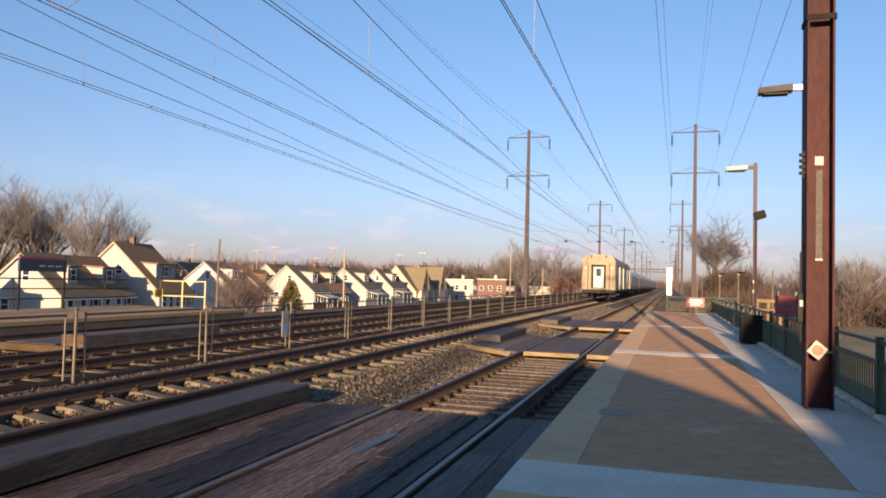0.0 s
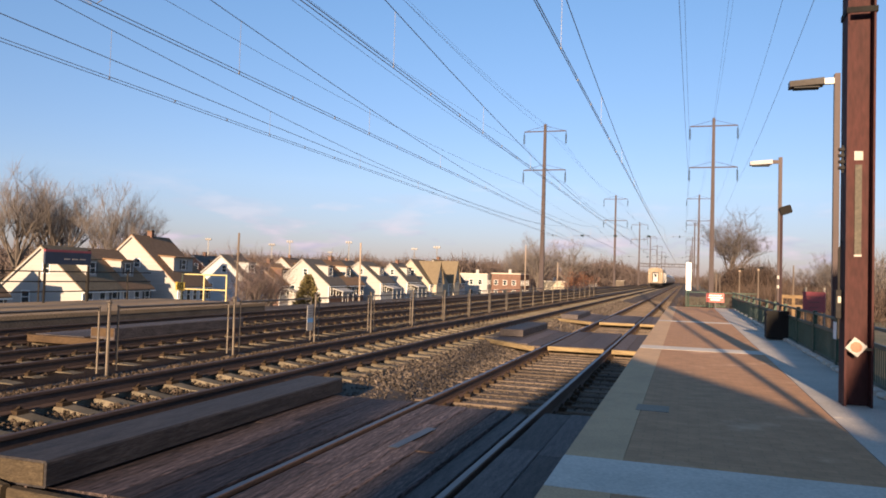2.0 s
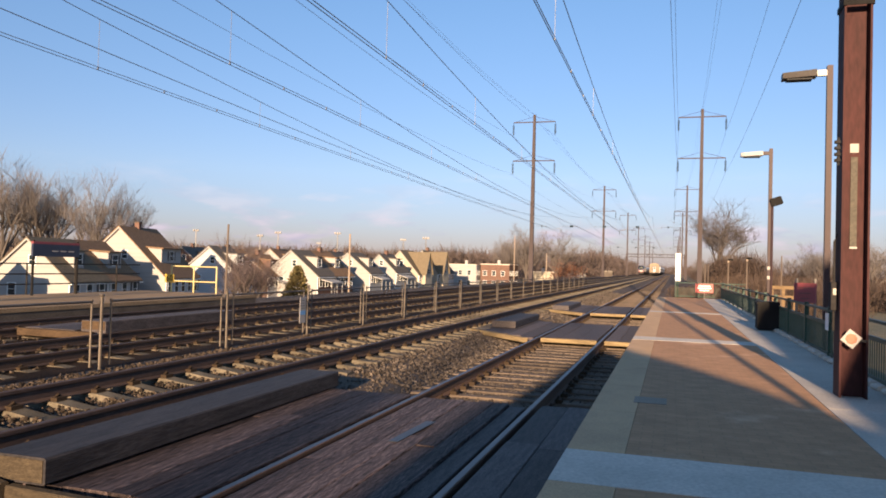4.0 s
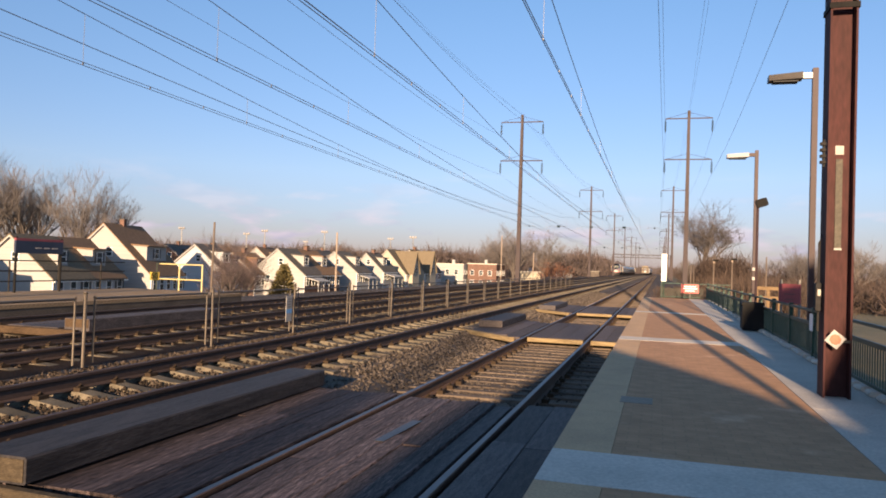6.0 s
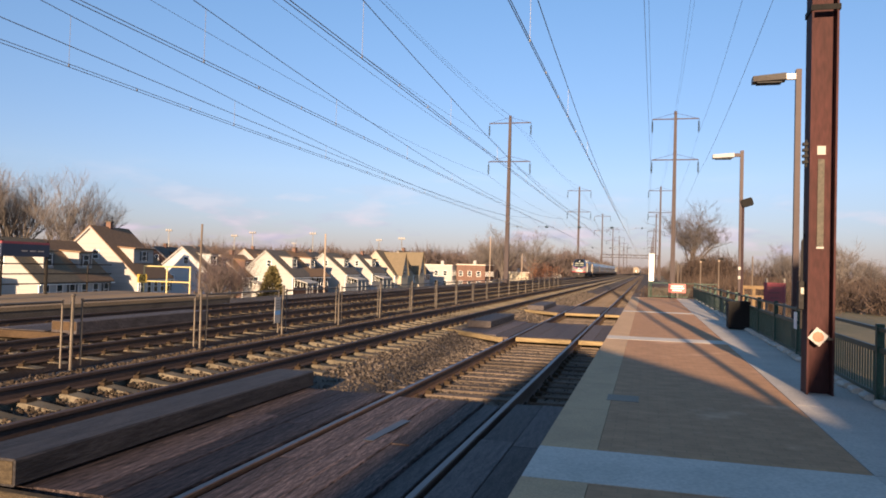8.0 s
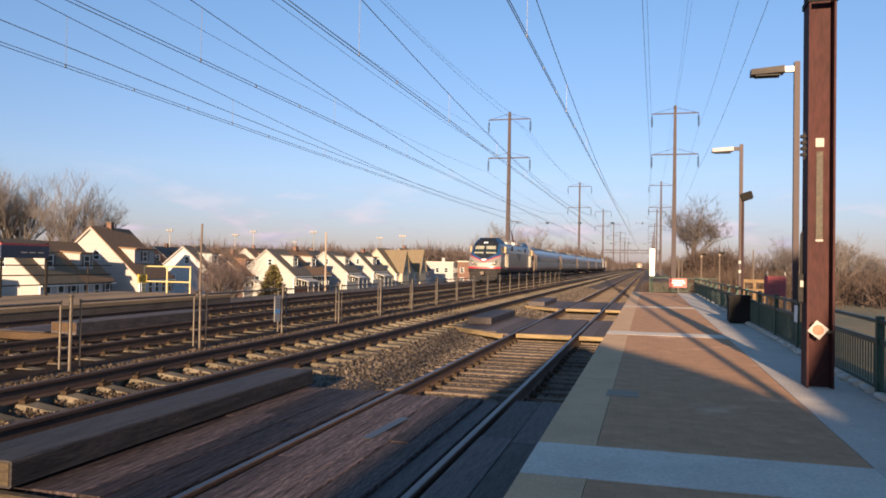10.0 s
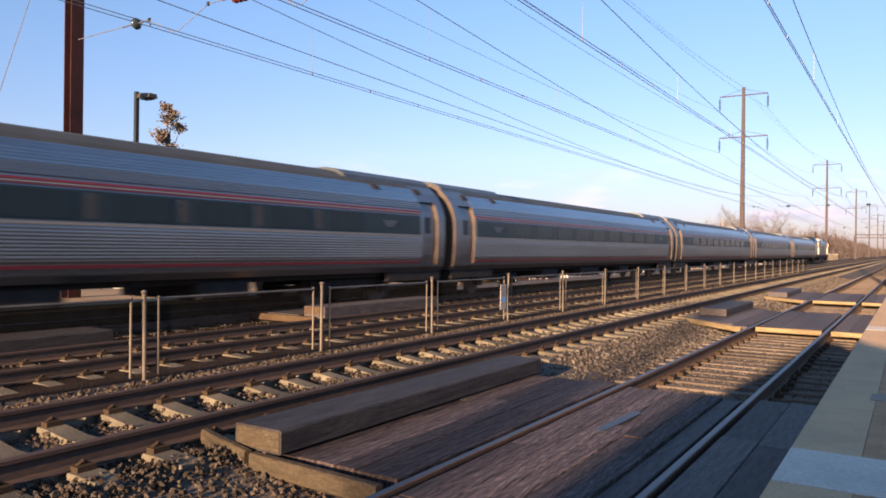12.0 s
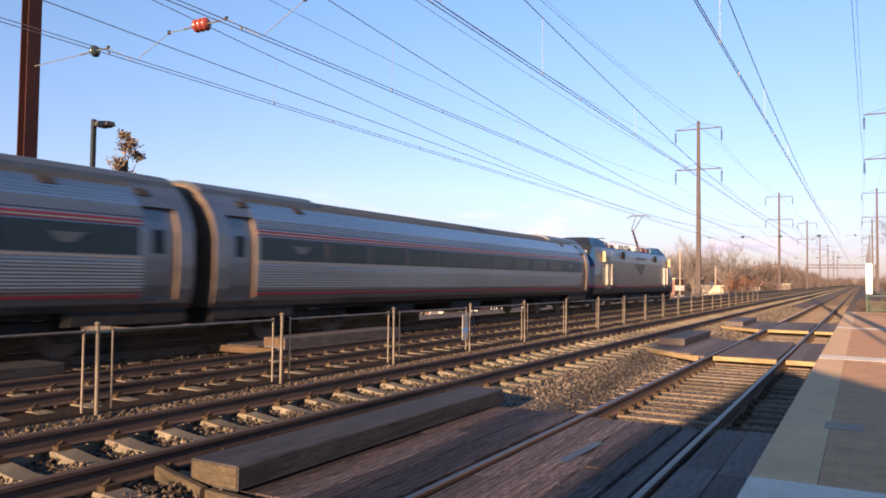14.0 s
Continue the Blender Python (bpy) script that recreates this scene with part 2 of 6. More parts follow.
M["emblem"] = material("dark_emblem_film", (0.035, 0.036, 0.042), (0.03, 0.031, 0.036), rough=0.45, bump=0)
M["lamp_dark"] = material("dark_lamp_paint", (0.02, 0.024, 0.024), (0.015, 0.018, 0.018), rough=0.5, bump=0.03, spec=0.3)
M["roof_sheet"] = material("smooth_roof_sheet", (0.115, 0.125, 0.132), (0.085, 0.092, 0.097), rough=0.45, metal=0.7, scale=1.5, fine=30, bump=0.05)
M["roof_top"] = material("dark_roof_sheet", (0.055, 0.06, 0.062), (0.04, 0.044, 0.045), rough=0.65, metal=0.3, scale=1.2, fine=20, bump=0.05)
M["beam_pale"] = material("pale_sawn_beam", (0.27, 0.2, 0.11), (0.19, 0.14, 0.08), rough=0.9, spec=0.03, scale=4, fine=26, stretch=(1, 1, 6), bump=0.3)
M["panel_grey"] = material("worn_crossing_panel", (0.1097, 0.087, 0.083), (0.069, 0.055, 0.053), rough=0.75, scale=4, fine=24, stretch=(6, .8, 4), bump=0.5, rnd=0.25, spec=0.15)
# Pale colour that paints sun glare on one lamp's arm and another's head.
M["lamp_head"] = material("glare_pale_lamp_paint", (0.34, 0.335, 0.33), (0.28, 0.276, 0.27), rough=0.5, metal=0.2, bump=0.03)
M["strip"] = material("olive_number_strip", (0.07, 0.058, 0.04), (0.05, 0.042, 0.03), rough=0.7, scale=6, fine=30, bump=0.05, stain=0.35)
M["red_sign"] = material("red_sign_paint", (0.42, 0.04, 0.036), (0.36, 0.035, 0.03), rough=0.45, bump=0.02, stain=0.05)
M["maroon"] = material("maroon_sign_paint", (0.23, 0.05, 0.06), (0.2, 0.043, 0.052), rough=0.5, bump=0.02)
M["orange"] = material("orange_marker", (0.5, 0.1, 0.04), (0.42, 0.08, 0.034), rough=0.5, bump=0.02)
M["yellow"] = material("yellow_rail_paint", (0.5, 0.34, 0.05), (0.42, 0.28, 0.045), rough=0.45, bump=0.04)
M["yellow_pale"] = material("pale_yellow_rail_paint", (0.55, 0.45, 0.2), (0.46, 0.38, 0.17), rough=0.5, bump=0.04)
M["navy"] = material("navy_sign_paint", (0.02, 0.03, 0.06), (0.016, 0.025, 0.05), rough=0.5, bump=0.02)
M["blue_label"] = material("blue_label", (0.16, 0.36, 0.62), (0.14, 0.3, 0.55), rough=0.5, bump=0.02)
M["lens"] = material("lamp_lens", (0.42, 0.41, 0.4), (0.36, 0.35, 0.34), rough=0.25, bump=0.02)
M["porcelain"] = material("red_porcelain", (0.2, 0.042, 0.03), (0.16, 0.033, 0.025), rough=0.25, bump=0)
M["dark_porcelain"] = material("dark_glass_insulator", (0.03, 0.045, 0.045), (0.02, 0.03, 0.03), rough=0.2, bump=0)
M["stainless"] = material("fluted_stainless", (0.265, 0.277, 0.292), (0.214, 0.224, 0.236), rough=0.34, metal=0.9, scale=1.2, fine=30, stretch=(1, .15, 1), bump=0.04, stain=0.08)
# Bluer copy of the fluted steel: sky sheen on the upper body is painted in.
M["stainless_sky_tint"] = material("sky_tinted_fluted_roof", (0.245, 0.3, 0.352), (0.205, 0.25, 0.292), rough=0.28, metal=0.9, scale=1.2, fine=30, stretch=(1, .15, 1), bump=0.04, stain=0.08)
# Steel sheet with the tan of the low sun put into its colour.
M["stainless_sunlit"] = material("sun_tinted_steel_sheet", (0.165, 0.125, 0.082), (0.125, 0.096, 0.065), rough=0.5, metal=0.3, scale=1.5, fine=30, bump=0.05)
M["door_sheet"] = material("brushed_door_sheet", (0.2, 0.21, 0.225), (0.165, 0.173, 0.186), rough=0.36, metal=0.85, scale=1.5, fine=30, bump=0.03, stain=0.15)
M["band_pale"] = material("pale_window_post", (0.05, 0.055, 0.06), (0.042, 0.046, 0.051), rough=0.5, spec=0.2, bump=0)
M["coach_grey"] = material("coach_grey_door", (0.1, 0.118, 0.14), (0.084, 0.1, 0.118), rough=0.45, metal=0.4, bump=0.03)
M["glass"] = material("dark_window_glass", (0.012, 0.023, 0.031), (0.015, 0.027, 0.035), rough=0.25, bump=0, stain=0.05, spec=0.2)
# Gold of the low sun is put into the fairing's own colour.
M["mirror_tan"] = material("sunlit_tan_fairing", (0.34, 0.235, 0.12), (0.29, 0.2, 0.105), rough=0.5, bump=0.03)
M["stripe_red"] = material("red_stripe", (0.165, 0.018, 0.03), (0.14, 0.016, 0.026), rough=0.5, bump=0)
# Lit copy of the stripe red, for stripes on the sun-facing nose.
M["chevron_red"] = material("sunlit_red_chevron", (0.4, 0.03, 0.045), (0.35, 0.027, 0.04), rough=0.4, bump=0)
M["stripe_white"] = material("white_stripe", (0.21, 0.205, 0.205), (0.18, 0.176, 0.176), rough=0.4, bump=0)
M["stripe_blue"] = material("blue_stripe", (0.03, 0.10, 0.25), (0.03, 0.09, 0.22), rough=0.4, bump=0)
M["loco_silver"] = material("locomotive_silver_paint", (0.15, 0.15, 0.147), (0.125, 0.125, 0.122), rough=0.32, metal=0.7, scale=.8, fine=20, bump=0.03, stain=0.12)
M["loco_blue"] = material("locomotive_blue_paint", (0.014, 0.056, 0.138), (0.012, 0.046, 0.115), rough=0.5, spec=0.15, bump=0.02, stain=0.1)
M["loco_black"] = material("windscreen_surround", (0.012, 0.014, 0.018), (0.016, 0.018, 0.022), rough=0.25, bump=0)
M["loco_white"] = material("nose_silver_white", (0.225, 0.21, 0.188), (0.195, 0.182, 0.165), rough=0.4, metal=0.15, bump=0.02)
M["under"] = material("grimy_underframe", (0.034, 0.031, 0.03), (0.022, 0.02, 0.02), rough=0.85, scale=3, fine=20, bump=0.4, spec=0.2)
M["wheel"] = material("wheel_steel", (0.12, 0.09, 0.075), (0.08, 0.065, 0.055), rough=0.55, metal=0.6)
M["headlamp"] = material("lit_headlamp", (0.9, 0.9, 0.85), rough=0.2, bump=0, emit=(1.0, 0.97, 0.92, 0.3))
M["panto_red"] = material("red_roof_insulator", (0.27, 0.044, 0.038), (0.19, 0.034, 0.03), rough=0.6, bump=0.05, spec=0.2)
M["blind"] = material("pale_blind_and_reflection", (0.24, 0.24, 0.19), (0.2, 0.2, 0.16), rough=0.8, bump=0.02)
M["bark"] = material("winter_bark", (0.115, 0.095, 0.083), (0.075, 0.063, 0.056), rough=0.9, scale=2, fine=14, bump=0.5, island=0.25)
M["twig"] = material("winter_twigs", (0.112, 0.096, 0.091), (0.076, 0.066, 0.063), rough=0.9, bump=0, island=0.35)
M["twig_pale"] = material("pale_winter_twigs", (0.138, 0.12, 0.113), (0.098, 0.086, 0.082), rough=0.9, bump=0, island=0.35)
M["twig_red"] = material("reddish_twigs", (0.15, 0.108, 0.1), (0.1, 0.075, 0.07), rough=0.9, bump=0, island=0.35)
M["thicket"] = material("dark_thicket_twigs", (0.075, 0.05, 0.039), (0.045, 0.032, 0.026), rough=0.95, bump=0, island=0.4)
M["beam_tan"] = material("tan_handrail_timber", (0.2, 0.135, 0.075), (0.14, 0.095, 0.055), rough=0.85, scale=4, fine=24, stretch=(2, 2, 8), bump=0.2, spec=0.1)
M["lens_grey"] = material("dull_lamp_lens", (0.06, 0.06, 0.06), (0.05, 0.05, 0.05), rough=0.85, spec=0.1, bump=0)
M["head_bronze"] = material("olive_bronze_head", (0.05, 0.04, 0.03), (0.04, 0.032, 0.025), rough=0.5, bump=0.02)
M["wood_far"] = material("far_woodland_twigs", (0.1, 0.074, 0.066), (0.072, 0.055, 0.05), rough=0.95, scale=.08, fine=2, bump=0, island=0.3)
M["tan_leaf"] = material("clinging_oak_leaves", (0.135, 0.1, 0.078), (0.085, 0.066, 0.054), rough=0.8, bump=0, island=0.4)
M["rust_leaf"] = material("rust_brown_leaves", (0.17, 0.075, 0.04), (0.11, 0.05, 0.03), rough=0.8, bump=0, island=0.4)
M["needle"] = material("gold_green_conifer", (0.17, 0.132, 0.052), (0.085, 0.076, 0.032), rough=0.85, bump=0, island=0.4)
M["reed"] = material("dry_brush", (0.082, 0.052, 0.036), (0.045, 0.031, 0.024), rough=0.9, bump=0, island=0.4)
M["siding"] = material("white_siding", (0.345, 0.335, 0.32), (0.29, 0.283, 0.272), scale=1, fine=30, stretch=(.2, .2, 4), bump=0.15, stain=0.06)
M["siding_grey"] = material("grey_siding", (0.42, 0.43, 0.44), (0.36, 0.37, 0.385), scale=1, fine=30, stretch=(.2, .2, 4), bump=0.15, stain=0.06)
M["siding_cream"] = material("cream_siding", (0.39, 0.35, 0.275), (0.34, 0.3, 0.235), scale=1, fine=30, stretch=(.2, .2, 4), bump=0.15, stain=0.06)
M["roof_brown"] = material("brown_shingle", (0.235, 0.147, 0.087), (0.178, 0.112, 0.068), spec=0.1, scale=2, fine=12, stretch=(1, 1, 3), bump=0.4, stain=0.15)
M["roof_dark"] = material("dark_shingle", (0.13, 0.115, 0.1), (0.09, 0.08, 0.07), spec=0.1, scale=2, fine=12, stretch=(1, 1, 3), bump=0.4, stain=0.2)
M["roof_green"] = material("grey_green_shingle", (0.175, 0.14, 0.095), (0.13, 0.105, 0.072), spec=0.1, scale=2, fine=12, stretch=(1, 1, 3), bump=0.4, stain=0.2)
M["house_brick"] = material("house_brick", (0.165, 0.098, 0.076), (0.12, 0.074, 0.06), spec=0.1, scale=1.5, fine=12, bump=0.2, stain=0.25)
M["trim_dark"] = material("dark_shutter", (0.04, 0.04, 0.045), (0.03, 0.03, 0.035), rough=0.6, bump=0)
M["pole_wood"] = material("utility_pole_wood", (0.135, 0.102, 0.078), (0.095, 0.072, 0.056), scale=3, fine=20, stretch=(5, 5, .5), bump=0.4)
M["pole_pale"] = material("pale_pole", (0.32, 0.25, 0.19), (0.26, 0.2, 0.155), scale=3, fine=20, stretch=(5, 5, .5), bump=0.3)


# ---- mesh tools ----
class Shape:
    """Gathers vertices and faces of one mesh."""

    def __init__(self):
        self.v, self.f, self.m = [], [], []

    def add(self, verts, faces, slot=0, at=None):
        n = len(self.v)
        if at is not None:
            verts = [at @ Vector(p) for p in verts]
        self.v.extend(tuple(p) for p in verts)
        self.f.extend(tuple(i + n for i in f) for f in faces)
        self.m.extend([slot] * len(faces))
        return self

    def box(self, x0, x1, y0, y1, z0, z1, slot=0, at=None, bevel=0.0):
        if bevel:
            b = bevel
            prof = [(x0 + b, z0), (x1 - b, z0), (x1, z0 + b), (x1, z1 - b), (x1 - b, z1), (x0 + b, z1), (x0, z1 - b), (x0, z0 + b)]
            return self.prism([(p[0], p[1]) for p in prof], y0, y1, slot, at)
        v = [(x0, y0, z0), (x1, y0, z0), (x1, y1, z0), (x0, y1, z0), (x0, y0, z1), (x1, y0, z1), (x1, y1, z1), (x0, y1, z1)]
        return self.add(v, [(0, 3, 2, 1), (4, 5, 6, 7), (0, 1, 5, 4), (1, 2, 6, 5), (2, 3, 7, 6), (3, 0, 4, 7)], slot, at)

    def prism(self, prof, y0, y1, slot=0, at=None, caps=True):
        """A closed x-z outline (counter-clockwise seen from -y) drawn out along y."""
        n = len(prof)
        v = [(x, y0, z) for x, z in prof] + [(x, y1, z) for x, z in prof]
        f = [(i, (i + 1) % n, n + (i + 1) % n, n + i) for i in range(n)]
        if caps:
            f += [tuple(range(n - 1, -1, -1)), tuple(range(n, 2 * n))]
        return self.add(v, f, slot, at)

    def tube(self, pts, radii, sides=8, slot=0, at=None, caps=True):
        pts = [Vector(p) for p in pts]
        if not hasattr(radii, "__len__"):
            radii = [radii] * len(pts)
        v, f = [], []
        for i, p in enumerate(pts):
            d = (pts[min(i + 1, len(pts) - 1)] - pts[max(i - 1, 0)]).normalized()
            s = d.cross(Vector((0, 0, 1)))
            if s.length < 0.05:
                s = d.cross(Vector((1, 0, 0)))
            s.normalize()
            u = s.cross(d)
            for k in range(sides):
                a = 2 * math.pi * k / sides
                v.append(p + radii[i] * (math.cos(a) * s + math.sin(a) * u))
        for i in range(len(pts) - 1):
            for k in range(sides):
                a, b = i * sides + k, i * sides + (k + 1) % sides
                f.append((a, b, b + sides, a + sides))
        if caps:
            f += [tuple(range(sides - 1, -1, -1)), tuple(range((len(pts) - 1) * sides, len(pts) * sides))]
        return self.add(v, f, slot, at)

    def disc(self, centre, axis, r, depth, sides=16, slot=0, at=None):
        c, a = Vector(centre), Vector(axis).normalized()
        return self.tube([c - a * depth / 2, c + a * depth / 2], r, sides, slot, at)

    def ball(self, centre, rx, ry, rz, rings=6, sides=10, slot=0, at=None):
        v, f = [], []
        for i in range(rings + 1):
            t = math.pi * i / rings
            for k in range(sides):
                a = 2 * math.pi * k / sides
                v.append((centre[0] + rx * math.sin(t) * math.cos(a), centre[1] + ry * math.sin(t) * math.sin(a), centre[2] + rz * math.cos(t)))
        for i in range(rings):
            for k in range(sides):
                a, b = i * sides + k, i * sides + (k + 1) % sides
                f.append((a, a + sides, b + sides, b))
        return self.add(v, f, slot, at)

    def mesh(self, name, mats, smooth=False):
        me = bpy.data.meshes.new(name)
        me.from_pydata(self.v, [], self.f)
        mats = mats if isinstance(mats, (list, tuple)) else [mats]
        for mt in mats:
            me.materials.append(mt)
        if len(mats) > 1:
            me.polygons.foreach_set("material_index", self.m)
        if smooth:
            me.polygons.foreach_set("use_smooth", [True] * len(me.polygons))
        me.update()
        return me


def thing(name, label, category, at=None, group="", kind=""):
    """An empty at the thing's base that carries its parts."""
    ob = new(name)
    ob.empty_display_size = 0.2
    if at is not None:
        ob.matrix_basis = at
    return tagged(ob, label, category, group, kind)


def part(name, shape, mats, parent, label="", at=None, smooth=False):
    """One mesh object under a thing or a part. shape: a Shape, or a mesh that is shared."""
    me = shape.mesh(name, mats, smooth) if isinstance(shape, Shape) else shape
    ob = new(name, me)
    ob.parent = parent
    if at is not None:
        ob.matrix_basis = at
    return tagged(ob, label)


def whole(name, shape, mats, label, category, at=None, group="", kind="", smooth=False):
    """A thing that is one mesh."""
    me = shape.mesh(name, mats, smooth) if isinstance(shape, Shape) else shape
    ob = new(name, me)
    if at is not None:
        ob.matrix_basis = at
    return tagged(ob, label, category, group, kind)

# ---- ground and tracks ----
TRACKS = {"one": (0.0, 0.0), "two": (-3.66, 0.2), "three": (-7.9, 0.1), "four": (-11.6, 0.1)}
GROUND = [(-2500, -5), (-300, -5), (-60, -4.6), (-30, -4.2), (-19.5, -0.4), (-13.4, -0.12), (-12.9, -0.1), (-10.3, -0.1), (-9.75, -0.14), (-9.2, -0.1), (-6.6, -0.1), (-6.3, -0.12), (-5.6, -0.07), (-4.98, -0.025), (-4.5, -0.075), (-2.85, -0.08), (-2.42, -0.03), (-2.2, -0.1), (-1.6, -0.18), (-1.3, -0.214),
          (1.3, -0.219), (1.6, -0.23), (5.3, -0.25), (8.5, -1.1), (60, -1.6), (300, -3), (2500, -3)]


def ground_z(x):
    for (xa, za), (xb, zb) in zip(GROUND, GROUND[1:]):
        if xa <= x <= xb:
            return za + (zb - za) * (x - xa) / (xb - xa)
    return -3


def build_ground():
    ys = [-300, -60, -20, 0, 20, 40, 70, 110, 160, 240, 400, 800, 1500, 4500]
    s = Shape()
    xs = [g[0] for g in GROUND]
    v = [(x, y, ground_z(x)) for y in ys for x in xs]
    n = len(xs)
    for j in range(len(ys) - 1):
        for i in range(n - 1):
            mid = (xs[i] + xs[i + 1]) / 2
            s.f.append((j * n + i, j * n + i + 1, (j + 1) * n + i + 1, (j + 1) * n + i))
            s.m.append(2 if -13.4 < mid < -6.3 else 0 if -19.5 < mid < 5.3 else 1)
    s.v = v
    whole("ground", s, [M["ballast"], M["grass"], M["ballast_dark"]], "grey ballast between winter grass slopes", "ground", kind="structure")


build_ground()


def tie_mesh(wood=False):
    s = Shape()
    if wood:
        s.box(-1.3, 1.3, -0.075, 0.075, -0.36, -0.188)
    else:
        top = [(-1.29, -0.2), (-0.95, -0.178), (-0.6, -0.18), (-0.25, -0.225), (0.25, -0.225), (0.6, -0.18), (0.95, -0.178), (1.29, -0.2)]
        v, f = [], []
        for x, z in top:
            v += [(x, -0.102, z), (x, 0.102, z), (x, 0.135, -0.38), (x, -0.135, -0.38)]
        for i in range(len(top) - 1):
            a, b = 4 * i, 4 * i + 4
            f += [(a, b, b + 1, a + 1), (a + 1, b + 1, b + 2, a + 2), (a + 3, b + 3, b, a)]
        s.add(v, f + [(0, 1, 2, 3), (31, 30, 29, 28)])
    for x in (-0.7525, 0.7525):
        for d in (-0.105, 0.105):
            s.box(x + d - 0.045, x + d + 0.045, -0.075, 0.075, -0.19, -0.135, 1)
            s.tube([(x + d * 0.8, -0.05, -0.14), (x + d * 0.9, 0.0, -0.105), (x + d * 0.8, 0.05, -0.14)], 0.014, 5, 1)
    return s.mesh("tie", [M["tie_wood"] if wood else M["tie"], M["clip"]])


RAIL = [(-0.07, -0.18), (0.07, -0.18), (0.07, -0.168), (0.012, -0.148), (0.009, -0.05), (0.034, -0.036), (0.036, -0.006), (0.026, 0.0), (-0.026, 0.0), (-0.036, -0.006), (-0.034, -0.036), (-0.009, -0.05), (-0.012, -0.148), (-0.07, -0.168)]


def build_track(name, x, z, wood, first, pitch):
    track = thing("track", "railway track with rusty rails on " + ("weathered timber" if wood else "pale concrete") + " ties", "track", pose(x, 0, z), kind="structure", group="tracks")
    for g in (-0.7525, 0.7525):
        s = Shape()
        s.prism([(px + g, pz) for px, pz in RAIL], -60, 1600)
        s.m = [1 if i == 7 else 0 for i in range(len(s.f))]
        part("rail", s, [M["rail_sunlit" if wood else "rail"], M["rail_head" if wood else "rail_rust"]], track, "rusty steel rail with a worn bright head" if wood else "dark rusty steel rail")
    me = tie_mesh(wood)
    near, rest = Shape(), Shape()
    y = first
    rng = random.Random(name)
    while y < 420:
        if y < first + 150 * pitch:
            part("tie", me, None, track, at=pose(rng.uniform(-.02, .02), y + rng.uniform(-.02, .02), rng.uniform(-.012, .004), 0, 0, rng.uniform(-.8, .8)))
        else:
            rest.box(-1.29, 1.29, y - 0.12, y + 0.12, -0.36, -0.19)
        y += pitch
    tagged(part("ties_beyond", rest, M["tie_wood"] if wood else M["tie"], track), kind="stuff")
    return track


def build_tracks():
    build_track("one", *TRACKS["one"], True, -8.0, 0.52)
    build_track("two", *TRACKS["two"], False, -7.93, 0.61)
    build_track("three", *TRACKS["three"], False, -7.7, 0.61)
    build_track("four", *TRACKS["four"], False, -7.8, 0.61)


